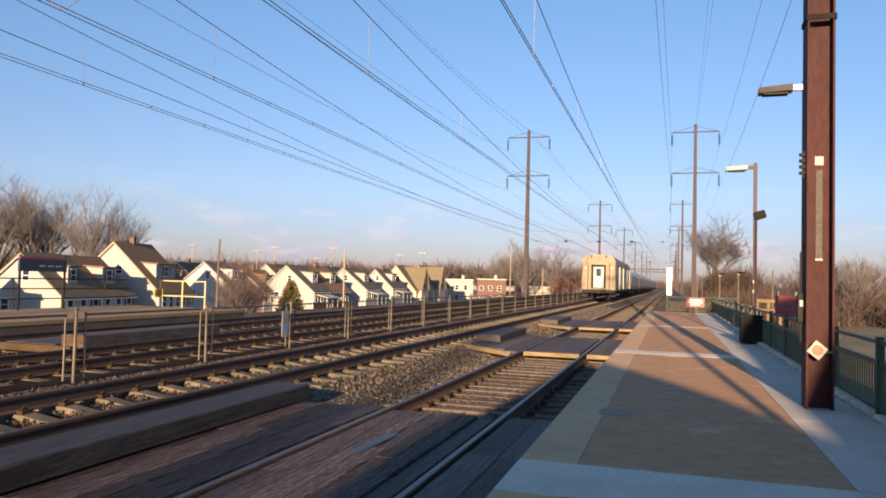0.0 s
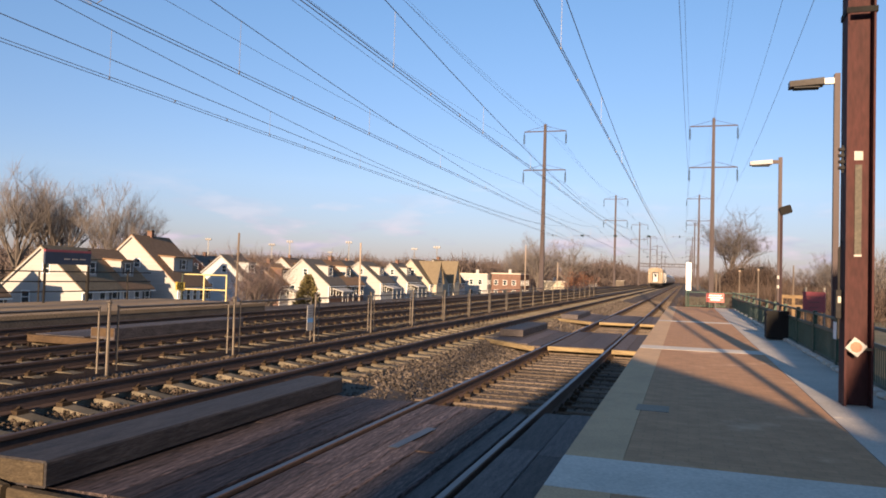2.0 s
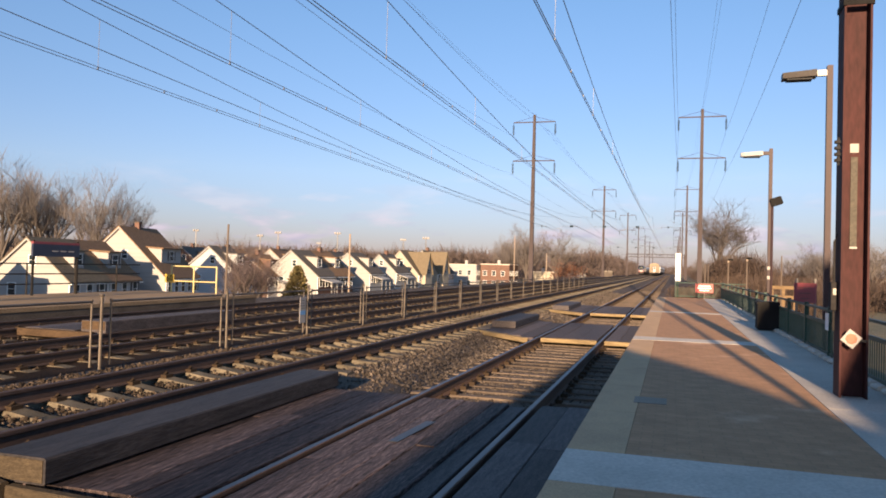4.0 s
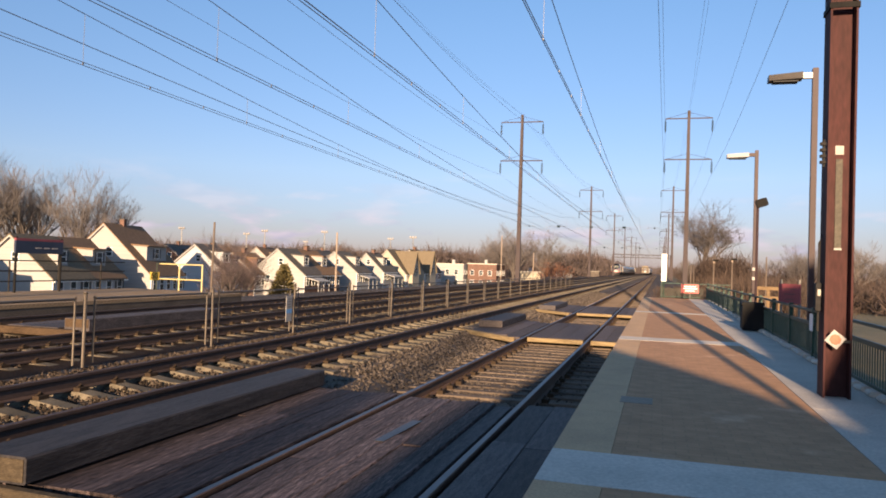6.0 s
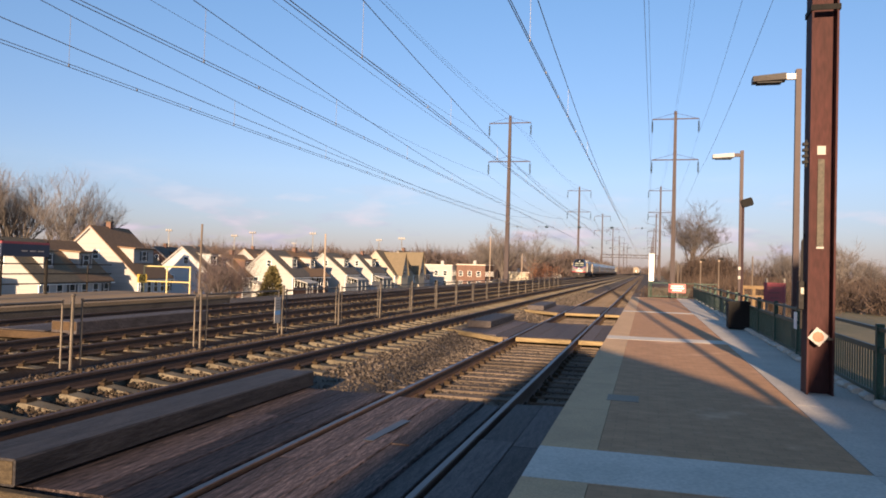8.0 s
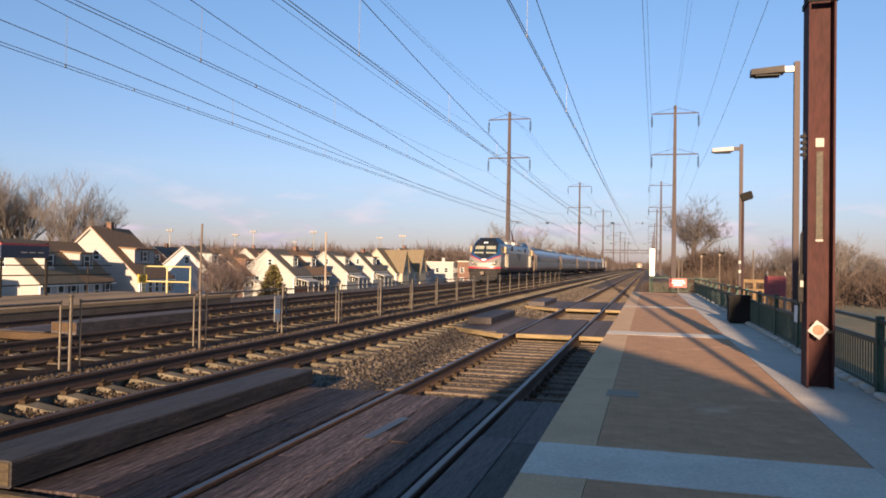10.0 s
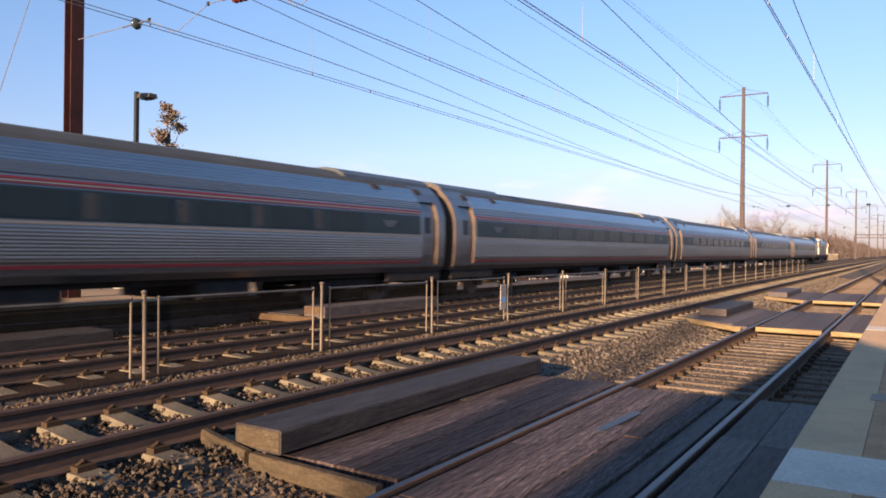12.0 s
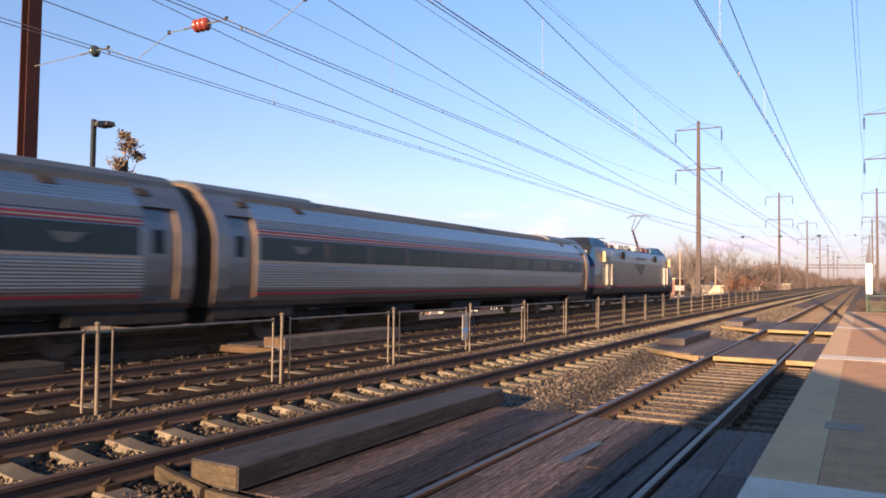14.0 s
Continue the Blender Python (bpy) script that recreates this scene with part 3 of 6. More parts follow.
def stones():
    """Loose crushed stone on the ballast, where it lies nearest."""
    rng = np.random.default_rng(5)
    zones = [(-2.3, -1.25, 8.95, 10.4, 150, 0.018), (-2.75, -1.25, 10.4, 26, 240, 0.026), (-2.75, -1.25, 26, 60, 60, 0.036), (-6.1, -4.95, 1.5, 30, 190, 0.025), (-6.3, -4.95, 30, 70, 40, 0.036),
             (-4.35, -2.98, 1.5, 22, 60, 0.02), (-3.0, 1.45, 0.2, 4.15, 330, 0.021), (-0.66, 0.66, 9.0, 30, 250, 0.015), (0.85, 1.5, 9.0, 30, 80, 0.016),
             (-12.9, -6.9, 4, 45, 16, 0.026), (-2.9, -2.6, 4.2, 9, 120, 0.025), (-2.88, -2.2, 0.6, 4.05, 600, 0.019)]
    base = np.array([(1, 0, 0), (-1, 0, 0), (0, 1, 0), (0, -1, 0), (0, 0, 1), (0, 0, -1)], float)
    tri = np.array([(0, 2, 4), (2, 1, 4), (1, 3, 4), (3, 0, 4), (2, 0, 5), (1, 2, 5), (3, 1, 5), (0, 3, 5)])
    vs, fs, slots, n0 = [], [], [], 0
    heaps = []
    for k in range(14, 60):   # stones banked against the near side of each tie
        ty = -7.93 + 0.61 * k
        heaps += [(-4.34, -2.99, ty - 0.36, ty - 0.11, 330 if ty < 14 else 200, 0.021), (-2.84, -2.36, ty - 0.4, ty - 0.1, 200, 0.022)]
    for x0, x1, y0, y1, dens, size in zones + heaps:
        n = int((x1 - x0) * (y1 - y0) * dens)
        c = np.stack([rng.uniform(x0, x1, n), rng.uniform(y0, y1, n), np.zeros(n)], 1)
        c[:, 2] = [ground_z(x) for x in c[:, 0]]
        if (x0, x1, y0, y1, dens, size) in heaps and x1 < -2.9:
            c[:, 2] += 0.055 * ((c[:, 1] - y0) / (y1 - y0)) ** 1.5 * rng.uniform(0.3, 1.0, n)
        r = size * rng.uniform(0.6, 1.7, (n, 1, 1)) * rng.uniform(0.6, 1.2, (n, 6, 1))
        a, b = rng.uniform(0, 6.28, n), rng.uniform(0, 6.28, n)
        ca, sa, cb, sb = np.cos(a), np.sin(a), np.cos(b), np.sin(b)
        rot = np.zeros((n, 3, 3))
        rot[:, 0, 0], rot[:, 0, 1] = ca, -sa
        rot[:, 1, 0], rot[:, 1, 1], rot[:, 1, 2] = sa * cb, ca * cb, -sb
        rot[:, 2, 0], rot[:, 2, 1], rot[:, 2, 2] = sa * sb, ca * sb, cb
        p = np.einsum("nij,nkj->nki", rot, base[None] * r) + c[:, None, :]
        p[:, :, 2] += size * rng.uniform(0.0, 0.9, (n, 1)) + (rng.uniform(0.0, 0.06, (n, 1)) if dens > 400 else 0)
        vs.append(p.reshape(-1, 3))
        fs.append((np.arange(n)[:, None, None] * 6 + tri[None] + n0).reshape(-1, 3))
        # darker brown stones left of x=-2.9 and nearer than y=4.2
        slots += [1 if x1 < -2.9 or y1 < 4.2 else 0] * (n * 8)
        n0 += n * 6
    me = bpy.data.meshes.new("ballast_stones")
    me.from_pydata(np.concatenate(vs).tolist(), [], np.concatenate(fs).tolist())
    me.materials.append(M["stone"])
    me.materials.append(M["stone_brown"])
    me.polygons.foreach_set("material_index", slots)
    whole("ballast_stones", me, None, "loose grey and tan crushed ballast stones", "ballast", kind="stuff")


# ---- crossings ----
def plank_row(parent, x0, x1, y0, y1, z, width, mat, name="plank", thick=0.12, splits=1, seed=1, shear=0.0):
    rng = random.Random(seed)
    n = max(1, round((x1 - x0) / width))
    w = (x1 - x0) / n
    for i in range(n):
        cuts = sorted([y0, y1] + [rng.uniform(y0 + 1, y1 - 1) for _ in range(splits if y1 - y0 > 2.5 else 0)])
        for a, b in zip(cuts, cuts[1:]):
            s = Shape().box(-w / 2 + 0.003, w / 2 - 0.003, 0.003, b - a - 0.003, -thick, 0, bevel=0.007)
            xm = x0 + (i + 0.5) * w
            part(name, s, mat, parent, at=pose(xm, a + shear * (xm - x0), z + rng.uniform(-0.008, 0.006), rng.uniform(-.1, .1), rng.uniform(-.5, .5), 0))


def beam(parent, a, b, wide, high, mat, name="edge_beam", label="", roll=0.0):
    a, b = Vector(a), Vector(b)
    d = b - a
    s = Shape().box(-wide / 2, wide / 2, 0, d.length, -high, 0, bevel=0.01)
    m = Matrix.Translation(a) @ d.to_track_quat("Y", "Z").to_matrix().to_4x4() @ pose(0, 0, 0, 0, roll, 0)
    return part(name, s, mat, parent, label, at=m)


def build_crossings():
    c = thing("track_crossing", "worn dark timber plank crossing laid between the rails", "crossing", pose(0, 0, 0), kind="structure", group="crossings")
    plank_row(c, -2.45, -0.84, 4.25, 8.9, -0.004, 0.2, M["plank"], seed=3)
    plank_row(c, -0.66, 0.46, 4.0, 8.85, -0.004, 0.2, M["plank"], seed=4)
    # planks right of x=0.46: the gable's shade is put into a darker grey
    plank_row(c, 0.46, 0.66, 4.0, 8.85, -0.035, 0.2, M["plank_grey"], seed=5, splits=0)
    plank_row(c, 0.84, 1.5, 2.0, 8.95, -0.004, 0.33, M["plank_grey"], seed=6)
    plank_row(c, -0.66, 0.66, 2.2, 3.97, -0.004, 0.33, M["plank"], seed=7, splits=0)
    beam(c, (-2.82, 4.16, 0.10), (-2.2, 4.08, 0.03), 0.07, 0.13, M["timber_end"])
    beam(c, (-2.17, 4.1, 0.015), (-0.86, 4.06, 0.0), 0.08, 0.15, M["timber_end"])
    block = Shape().box(-0.33, 0.195, 0, 4.86, 0, 0.198, bevel=0.014)
    b = part("step_block", block, [M["timber"]], c, "heavy weathered timber step beside the raised track", at=pose(-2.12, 4.17, 0.008))
    # thin end plate in a lighter tan that paints the low sun on it
    part("block_end", Shape().box(-0.312, 0.172, -0.006, 0, 0.018, 0.18), M["timber_end"], b, "sawn end face, lighter for the sun on it")
    part("metal_patch", Shape().box(-0.05, 0.05, -.5, .5, 0, 0.004), M["patch"], c, "flat worn metal patch", at=pose(-0.11, 6.93, 0.006, 0, 0, -3))
    for k, (y0, y1, bl) in enumerate(((17.75, 23.0, (20.0, 23.8, -2.1)), (28.9, 35.0, (30.0, 34.2, -1.98)))):
        c = thing("track_crossing", "dark panel crossing with pale timber edge beams", "crossing", pose(0, 0, 0), kind="structure", group="crossings")
        plank_row(c, -0.66, 0.66, y0, y1, -0.002, 0.44, M["panel_grey"], name="panel", seed=8 + k, splits=0)
        plank_row(c, 0.84, 1.5, y0, y1, -0.002, 0.33, M["panel_grey"], name="panel", seed=10 + k, splits=0)
        plank_row(c, -2.75, -0.84, y0 + 1.5, y1 + 1.4, -0.002, 0.38, M["panel_grey"], name="panel", seed=12 + k, splits=0, shear=-0.95)
        beam(c, (-0.66, y0 - .09, 0.0), (0.66, y0 - .09, 0.0), 0.12, 0.10, M["beam_pale"])
        beam(c, (0.84, y0 - .09, 0.0), (1.5, y0 - .09, 0.0), 0.12, 0.10, M["beam_pale"])
        beam(c, (-3.12, y0 + 1.56, 0.03), (-0.96, y0 - .56, 0.02), 0.14, 0.11, M["beam_pale"])
        part("step_block", Shape().box(-0.33, 0.33, 0, bl[1] - bl[0], 0, 0.18, bevel=0.015), M["plank_grey"], c, "dark timber step block", at=pose(bl[2], bl[0], 0.002))
    c = thing("track_crossing", "grey plank crossing with a tan timber end between the far tracks", "crossing", pose(0, 0, 0), kind="structure", group="crossings")
    plank_row(c, -10.75, -9.45, 12.3, 17.4, 0.12, 0.4, M["plank_grey"], name="panel", seed=20, splits=0)
    beam(c, (-10.75, 12.15, 0.12), (-9.0, 12.3, 0.1), 0.14, 0.15, M["beam_brown"])
    k = part("step_block", Shape().box(-0.31, 0.31, 0, 4.7, 0, 0.38, bevel=0.015), M["plank_grey"], c, "dark timber step block", at=pose(-9.12, 12.45, -0.06))
    part("block_end", Shape().box(-0.29, 0.29, -0.01, 0, 0.2, 0.37), M["beam_brown"], k, "tan sawn end")
    whole("timber_step", Shape().box(-0.42, 0.42, 0, 5.2, 0, 0.3, bevel=0.02), M["timber"], "grey timber step block beside the far track", "step", at=pose(-9.75, 2.4, -0.1))


# ---- platforms ----
def build_platforms():
    p = thing("platform", "low station platform of brick paving and concrete", "platform", pose(0, 0, 0), kind="structure")
    part("base", Shape().box(1.56, 5.2, -60, 44.4, -0.6, 0.19), M["concrete"], p)
    bands = [(5.05, 6.0), (16.25, 17.05), (27.7, 28.4)]
    cuts = [-60, -8] + [v for b in bands for v in b] + [44.4]
    for a, b in zip(cuts[0::1], cuts[1::1]):
        is_band = (a, b) in bands
        if is_band:
            part("concrete_band", Shape().box(1.54, 4.0, a + .004, b - .004, 0.1, 0.212), M["concrete_pale"], p, "pale concrete cross band")
            continue
        y = a
        while y < b - 0.01:
            e = min(y + (1.8 if y > -8 else 60), b)
            part("edge_slab", Shape().box(1.54, 2.0, y + .003, e - .003, 0.1, 0.21), M["tactile"], p)
            y = e
        part("paving_field", Shape().box(2.004, 3.996, a + .002, b - .002, 0.15, 0.208), M["paving"], p, "red-brown brick paving, scuffed")
    y = -9
    while y < 44:
        part("walk_slab", Shape().box(4.004, 5.19, y + .006, min(y + 3, 44.4) - .006, 0.15, 0.21), M["concrete"], p)
        y += 3
    part("floor_patch", Shape().box(1.95, 2.3, 8.42, 8.82, 0.18, 0.2145), M["asphalt"], p, "dull pale rectangular floor patch")
    q = thing("platform", "tan surfaced platform across the tracks", "platform", pose(0, 0, 0), kind="structure")
    part("base", Shape().box(-18.6, -13.3, -60, 25.5, -0.8, 0.27), M["concrete_dark"], q, "dark brown platform wall")
    part("surface", Shape().box(-18.6, -13.34, -60, 25.5, 0.2, 0.3), M["platform_tan"], q)
    part("edge_slab", Shape().box(-13.9, -13.28, -60, 25.5, 0.2, 0.306), M["platform_tan"], q)


build_tracks()
build_crossings()
build_platforms()
stones()

# ---- catenary poles and wires ----
SPANS = [(-69, -14.7, 5.3), (10.05, -15.8, 4.43), (90, -14.35, 5.25), (169, -12.7, 5.0), (248, -12.0, 5.0), (326, -12.0, 5.0), (405, -12.0, 5.0), (484, -12.0, 5.0), (563, -12.0, 5.0)]


def h_column(s, w, d, h, t=0.03):
    """An H section with its flanges facing along the track."""
    a, b, c, e = w / 2, d / 2, t / 2, d / 2 - t
    ring = [(-a, -b), (a, -b), (a, -e), (c, -e), (c, e), (a, e), (a, b), (-a, b), (-a, e), (-c, e), (-c, -e), (-a, -e)]
    n = len(ring)
    return s.add([(x, y, 0) for x, y in ring] + [(x, y, h) for x, y in ring], [(i, (i + 1) % n, n + (i + 1) % n, n + i) for i in range(n)] + [tuple(range(n, 2 * n))])


def cross_arm(pole, z, half, drop=1.7):
    s = Shape()
    s.box(-half, half, -0.05, 0.05, z - 0.06, z + 0.06)
    s.tube([(-half, 0, z), (0, 0, z + 0.7), (half, 0, z)], 0.02, 4)
    part("cross_arm", s, M["pole_far"], pole)
    for sx in (-half, half):
        s = Shape()
        s.tube([(sx, 0, z), (sx, 0, z - drop)], 0.03, 6)
        for i in range(7):
            s.disc((sx, 0, z - 0.4 - i * 0.17), (0, 0, 1), 0.12, 0.07, 10)
        part("insulator_string", s, M["dark_porcelain"], pole)


def build_pole(x, y, z, near):
    pole = thing("catenary_pole", "tall rust-brown steel H-section catenary pole" if near else "tall rust-brown steel pole with two cross arms", "pole", pose(x, y, z), group="catenary poles")
    h = 20.6 - z
    s = Shape()
    if near:
        h_column(s, 0.34, 0.31, h, 0.024)
        part("column", s, M["weathering"], pole, at=pose(0, 0, 0, 0, 0, 90))
    else:
        v, f = [], []
        for zz, w in ((0, 0.27), (h, 0.15)):
            v += [(-w, -w, zz), (w, -w, zz), (w, w, zz), (-w, w, zz)]
        s.add(v, [(0, 1, 5, 4), (1, 2, 6, 5), (2, 3, 7, 6), (3, 0, 4, 7), (4, 5, 6, 7)])
        part("mast", s, M["pole_far"], pole)
    cross_arm(pole, 19.7 - z, 2.6)
    cross_arm(pole, 14.9 - z, 2.6)
    return pole


def wire(points, r, parent, name="wire"):
    s = Shape().tube(points, r, 5, caps=False)
    return part(name, s, M["catenary"], parent)


def sag(p, q, dip, n=14):
    p, q = Vector(p), Vector(q)
    out = []
    for i in range(n + 1):
        t = i / n
        v = p.lerp(q, t)
        v.z -= dip * 4 * t * (1 - t)
        out.append(v)
    return out


LEAN = 0.65
CONTACT = {"one": (-0.08, 6.36), "two": (-3.8, 6.2), "three": (-7.78, 6.29), "four": (-11.62, 6.37)}


def build_lines():
    for i, (y, xl, xr) in enumerate(SPANS):
        build_pole(xl, y + (LEAN if y == 10.05 else 0), 0.3 if y < 20 else -0.1, y < 20)
        build_pole(xr, y, 0.21 if y < 20 else -0.1, y < 20)
    # overhead line of each track
    for name, (cx, cz) in CONTACT.items():
        line = thing("overhead_line", "trolley wire hung from a sagging messenger wire", "wire", pose(0, 0, 0), group="overhead lines")
        for (ya, _, _), (yb, _, _) in zip(SPANS[:-1], SPANS[1:]):
            far = ya > 250
            r = 0.0095 if not far else 0.015
            wire([(cx, ya, cz), (cx, (ya + yb) / 2, cz - 0.05), (cx, yb, cz)], r, line, "contact_wire")
            if not far:
                wire([(cx, ya, cz + 0.075), (cx, (ya + yb) / 2, cz + 0.03), (cx, yb, cz + 0.075)], r, line, "auxiliary_wire")
            mess = sag((cx, ya, cz + 1.6), (cx, yb, cz + 1.6), 1.38, 18)
            wire(mess, r * 1.1, line, "messenger_wire")
            if not far:
                for k in range(10):
                    t = (4.95 + 7.65 * k) / 79.95
                    if t > 0.96:
                        continue
                    y = ya + (yb - ya) * t
                    top = cz + 1.6 - 1.38 * 4 * t * (1 - t)
                    wire([(cx, y, cz), (cx, y, top)], 0.006, line, "hanger")
                for k in range(0, 30):
                    y = ya + 4.95 + 2.55 * k
                    part("clip", Shape().box(cx - .01, cx + .01, y - .02, y + .02, cz + .005, cz + .075), M["catenary"], line)
    # head spans between the poles of a pair
    for y, xl, xr in SPANS[1:5]:
        span = thing("head_span", "cross wires with insulators between two poles", "wire", pose(0, y, 0), group="head spans")
        slant = LEAN if y == 10.05 else 0.0
        row = sorted(CONTACT.values())

        def off(x):
            return slant * (xr - x) / (xr - xl)

        if y < 20:
            wire([(p.x, off(p.x), p.z) for p in sag((xl + .2, 0, 12.5), (xr - .2, 0, 12.5), 2.9)], 0.014, span, "cross_messenger")
        for cx, cz in row:   # each contact wire hangs in a V between two clamps
            for a, b in ((cx - 1.0, cx - .06), (cx + 1.1, cx + .06)):
                wire([(a, off(a), 6.85), (b, off(b), cz + 0.06)], 0.009, span, "v_hanger")
                part("clamp", Shape().box(a - .03, a + .03, off(a) - .02, off(a) + .02, 6.82, 6.9), M["wire"], span)
            wire([(cx, off(cx), cz + 1.6), (cx, off(cx), 11.0 if y < 20 else cz + 1.8)], 0.011, span, "drop_wire")
        ends = [xl + .2] + [v for cx, cz in row for v in (cx - 1.0, cx + 1.1)] + [xr - .2]
        for k, (a, b) in enumerate(zip(ends[0::2], ends[1::2])):
            dark = k in (0, 4)
            ix = {0: b - .5, 4: a + .7}.get(k, (a + b) / 2 + .14)
            wire([(a, off(a), 6.85), (b, off(b), 6.85)], 0.011, span, "body_wire")
            s = Shape()
            for n in range(1 if dark else 3):
                s.ball((ix + (n - (0 if dark else 1)) * 0.13, off(ix), 6.85), 0.07, 0.14, 0.14, 6, 10)
            part("insulator", s, M["dark_porcelain" if dark or y > 20 else "porcelain"], span, "ribbed porcelain insulator", smooth=True)
            part("link", Shape().tube([(max(a, ix - .55), off(ix - .55), 6.85), (min(b, ix + .55), off(ix + .55), 6.85)], 0.018, 6), M["galv"], span)
    # feeder behind the far track, static wires on the pole tops, guy of the near pole
    for (ya, la, ra), (yb, lb, rb) in zip(SPANS[:-1], SPANS[1:]):
        if ya < 250:
            whole("feeder_wire", Shape().tube(sag((-14.5, ya, 8.15), (-14.5, yb, 8.15), .5), 0.014, 5, caps=False), M["catenary"], "feeder wire along the poles", "wire", group="feeder wires")
        for xa, xb in ((la, lb), (ra, rb)):
            for dx in (-.15, .25):
                whole("static_wire", Shape().tube(sag((xa + dx, ya, 20.6), (xb + dx * .3, yb, 20.6), 1.2), 0.008, 5, caps=False), M["catenary"], "static wire over the pole tops", "wire", group="static wires")
    whole("guy_wire", Shape().tube([(-15.75, 10.7, 11.6), (-24.7, 10.7, -2.2)], 0.012, 5), M["catenary"], "guy wire of the catenary pole", "wire")
    # transmission wires on the cross arms
    for (ya, la, ra), (yb, lb, rb) in zip(SPANS[:-1], SPANS[1:]):
        if ya > 330:
            continue
        for xa, xb in ((la, lb), (ra, rb)):
            for z, dip in ((18.0, 1.3), (13.2, 0.95)):
                for dx in (-2.6, 2.6):
                    w = whole("power_wire", Shape().tube(sag((xa + (2.15 if dx > 0 and xa > 0 and ya < 20 else dx), ya, z), (xb + dx, yb, z), dip), 0.011, 5, caps=False), M["catenary"], "sagging transmission wire between cross arms", "wire", group="power wires")


build_lines()


def text_mesh(words, size, mat):
    """Flat lettering in the built-in font, centred on its base line."""
    cu = bpy.data.curves.new("lettering", "FONT")
    cu.body, cu.size, cu.align_x, cu.extrude = words, size, "CENTER", 0.002
    tmp = bpy.data.objects.new("lettering", cu)
    scene.collection.objects.link(tmp)
    me = bpy.data.meshes.new_from_object(tmp.evaluated_get(bpy.context.evaluated_depsgraph_get()))
    bpy.data.objects.remove(tmp)
    me.materials.clear()
    me.materials.append(mat)
    return me


# ---- things on the near pole ----
def pole_signs():
    sq = whole("pole_marker", Shape().box(-0.048, 0.048, -0.012, 0, -0.055, 0.055), M["white_dull"], "small square white marker plate on the pole", "sign", at=pose(4.435, 10.037, 3.246))
    strip = thing("pole_number_strip", "tall narrow weathered number strip on the pole", "sign", pose(4.435, 10.037, 2.036))
    part("plate", Shape().box(-0.038, 0.038, -0.012, 0, 0, 1.1), M["strip"], strip)
    part("end_tab", Shape().box(-0.042, 0.042, -0.016, 0, -0.025, 0.0), M["white_dull"], strip, "white end tab")
    d = thing("diamond_sign", "white diamond sign with an orange octagon", "sign", pose(4.395, 9.862, 0.925, 0, 38, 0))
    part("strap", Shape().box(-0.15, 0.15, 0.0, 0.012, -0.015, 0.015), M["under"], d, "dark mounting strap", at=pose(0.035, 0, 0, 0, -38, 0))
    part("plate", Shape().box(-0.085, 0.085, -0.012, 0, -0.085, 0.085), M["white_dull"], d)
    s = Shape()
    s.tube([(0, -0.013, 0), (0, -0.019, 0)], 0.066, 8)
    part("marker", s, M["orange"], d)
    band = whole("pole_band", Shape().box(-0.156, 0.156, -0.19, -0.178, 0, 0.07).box(-0.17, -0.156, -0.19, 0.19, 0, 0.07).box(0.156, 0.17, -0.19, 0.19, 0, 0.07), M["black"], "dark steel clamp band round the pole", "clamp", at=pose(4.43, 10.05, 4.97))
    j = thing("junction_box", "grey junction box and conduit on the pole", "electrical box", pose(4.245, 10.1, 0.0))
    part("box", Shape().box(-0.04, 0.03, -0.06, 0.06, 1.25, 1.6, bevel=0.012), M["under"], j)
    part("conduit", Shape().tube([(0, 0, 1.0), (0, 0, 1.26)], 0.014, 8).tube([(0, 0, 1.6), (0, 0, 2.1), (0.03, 0, 2.2)], 0.014, 8), M["under"], j)
    part("label", Shape().box(-0.02, 0.015, -0.065, -0.061, 1.44, 1.52), M["galv"], j, "pale label")
    t = thing("pole_bracket", "dark ribbed insulator bracket on the pole side", "bracket", pose(4.235, 9.9, 3.02))
    part("stem", Shape().tube([(0, 0, 0), (0, 0, 0.34)], 0.014, 6), M["under"], t)
    for k in range(4):
        part("rib", Shape().disc((-0.01, 0, 0.06 + 0.075 * k), (0, 0, 1), 0.038, 0.035, 10), M["under"], t)


pole_signs()


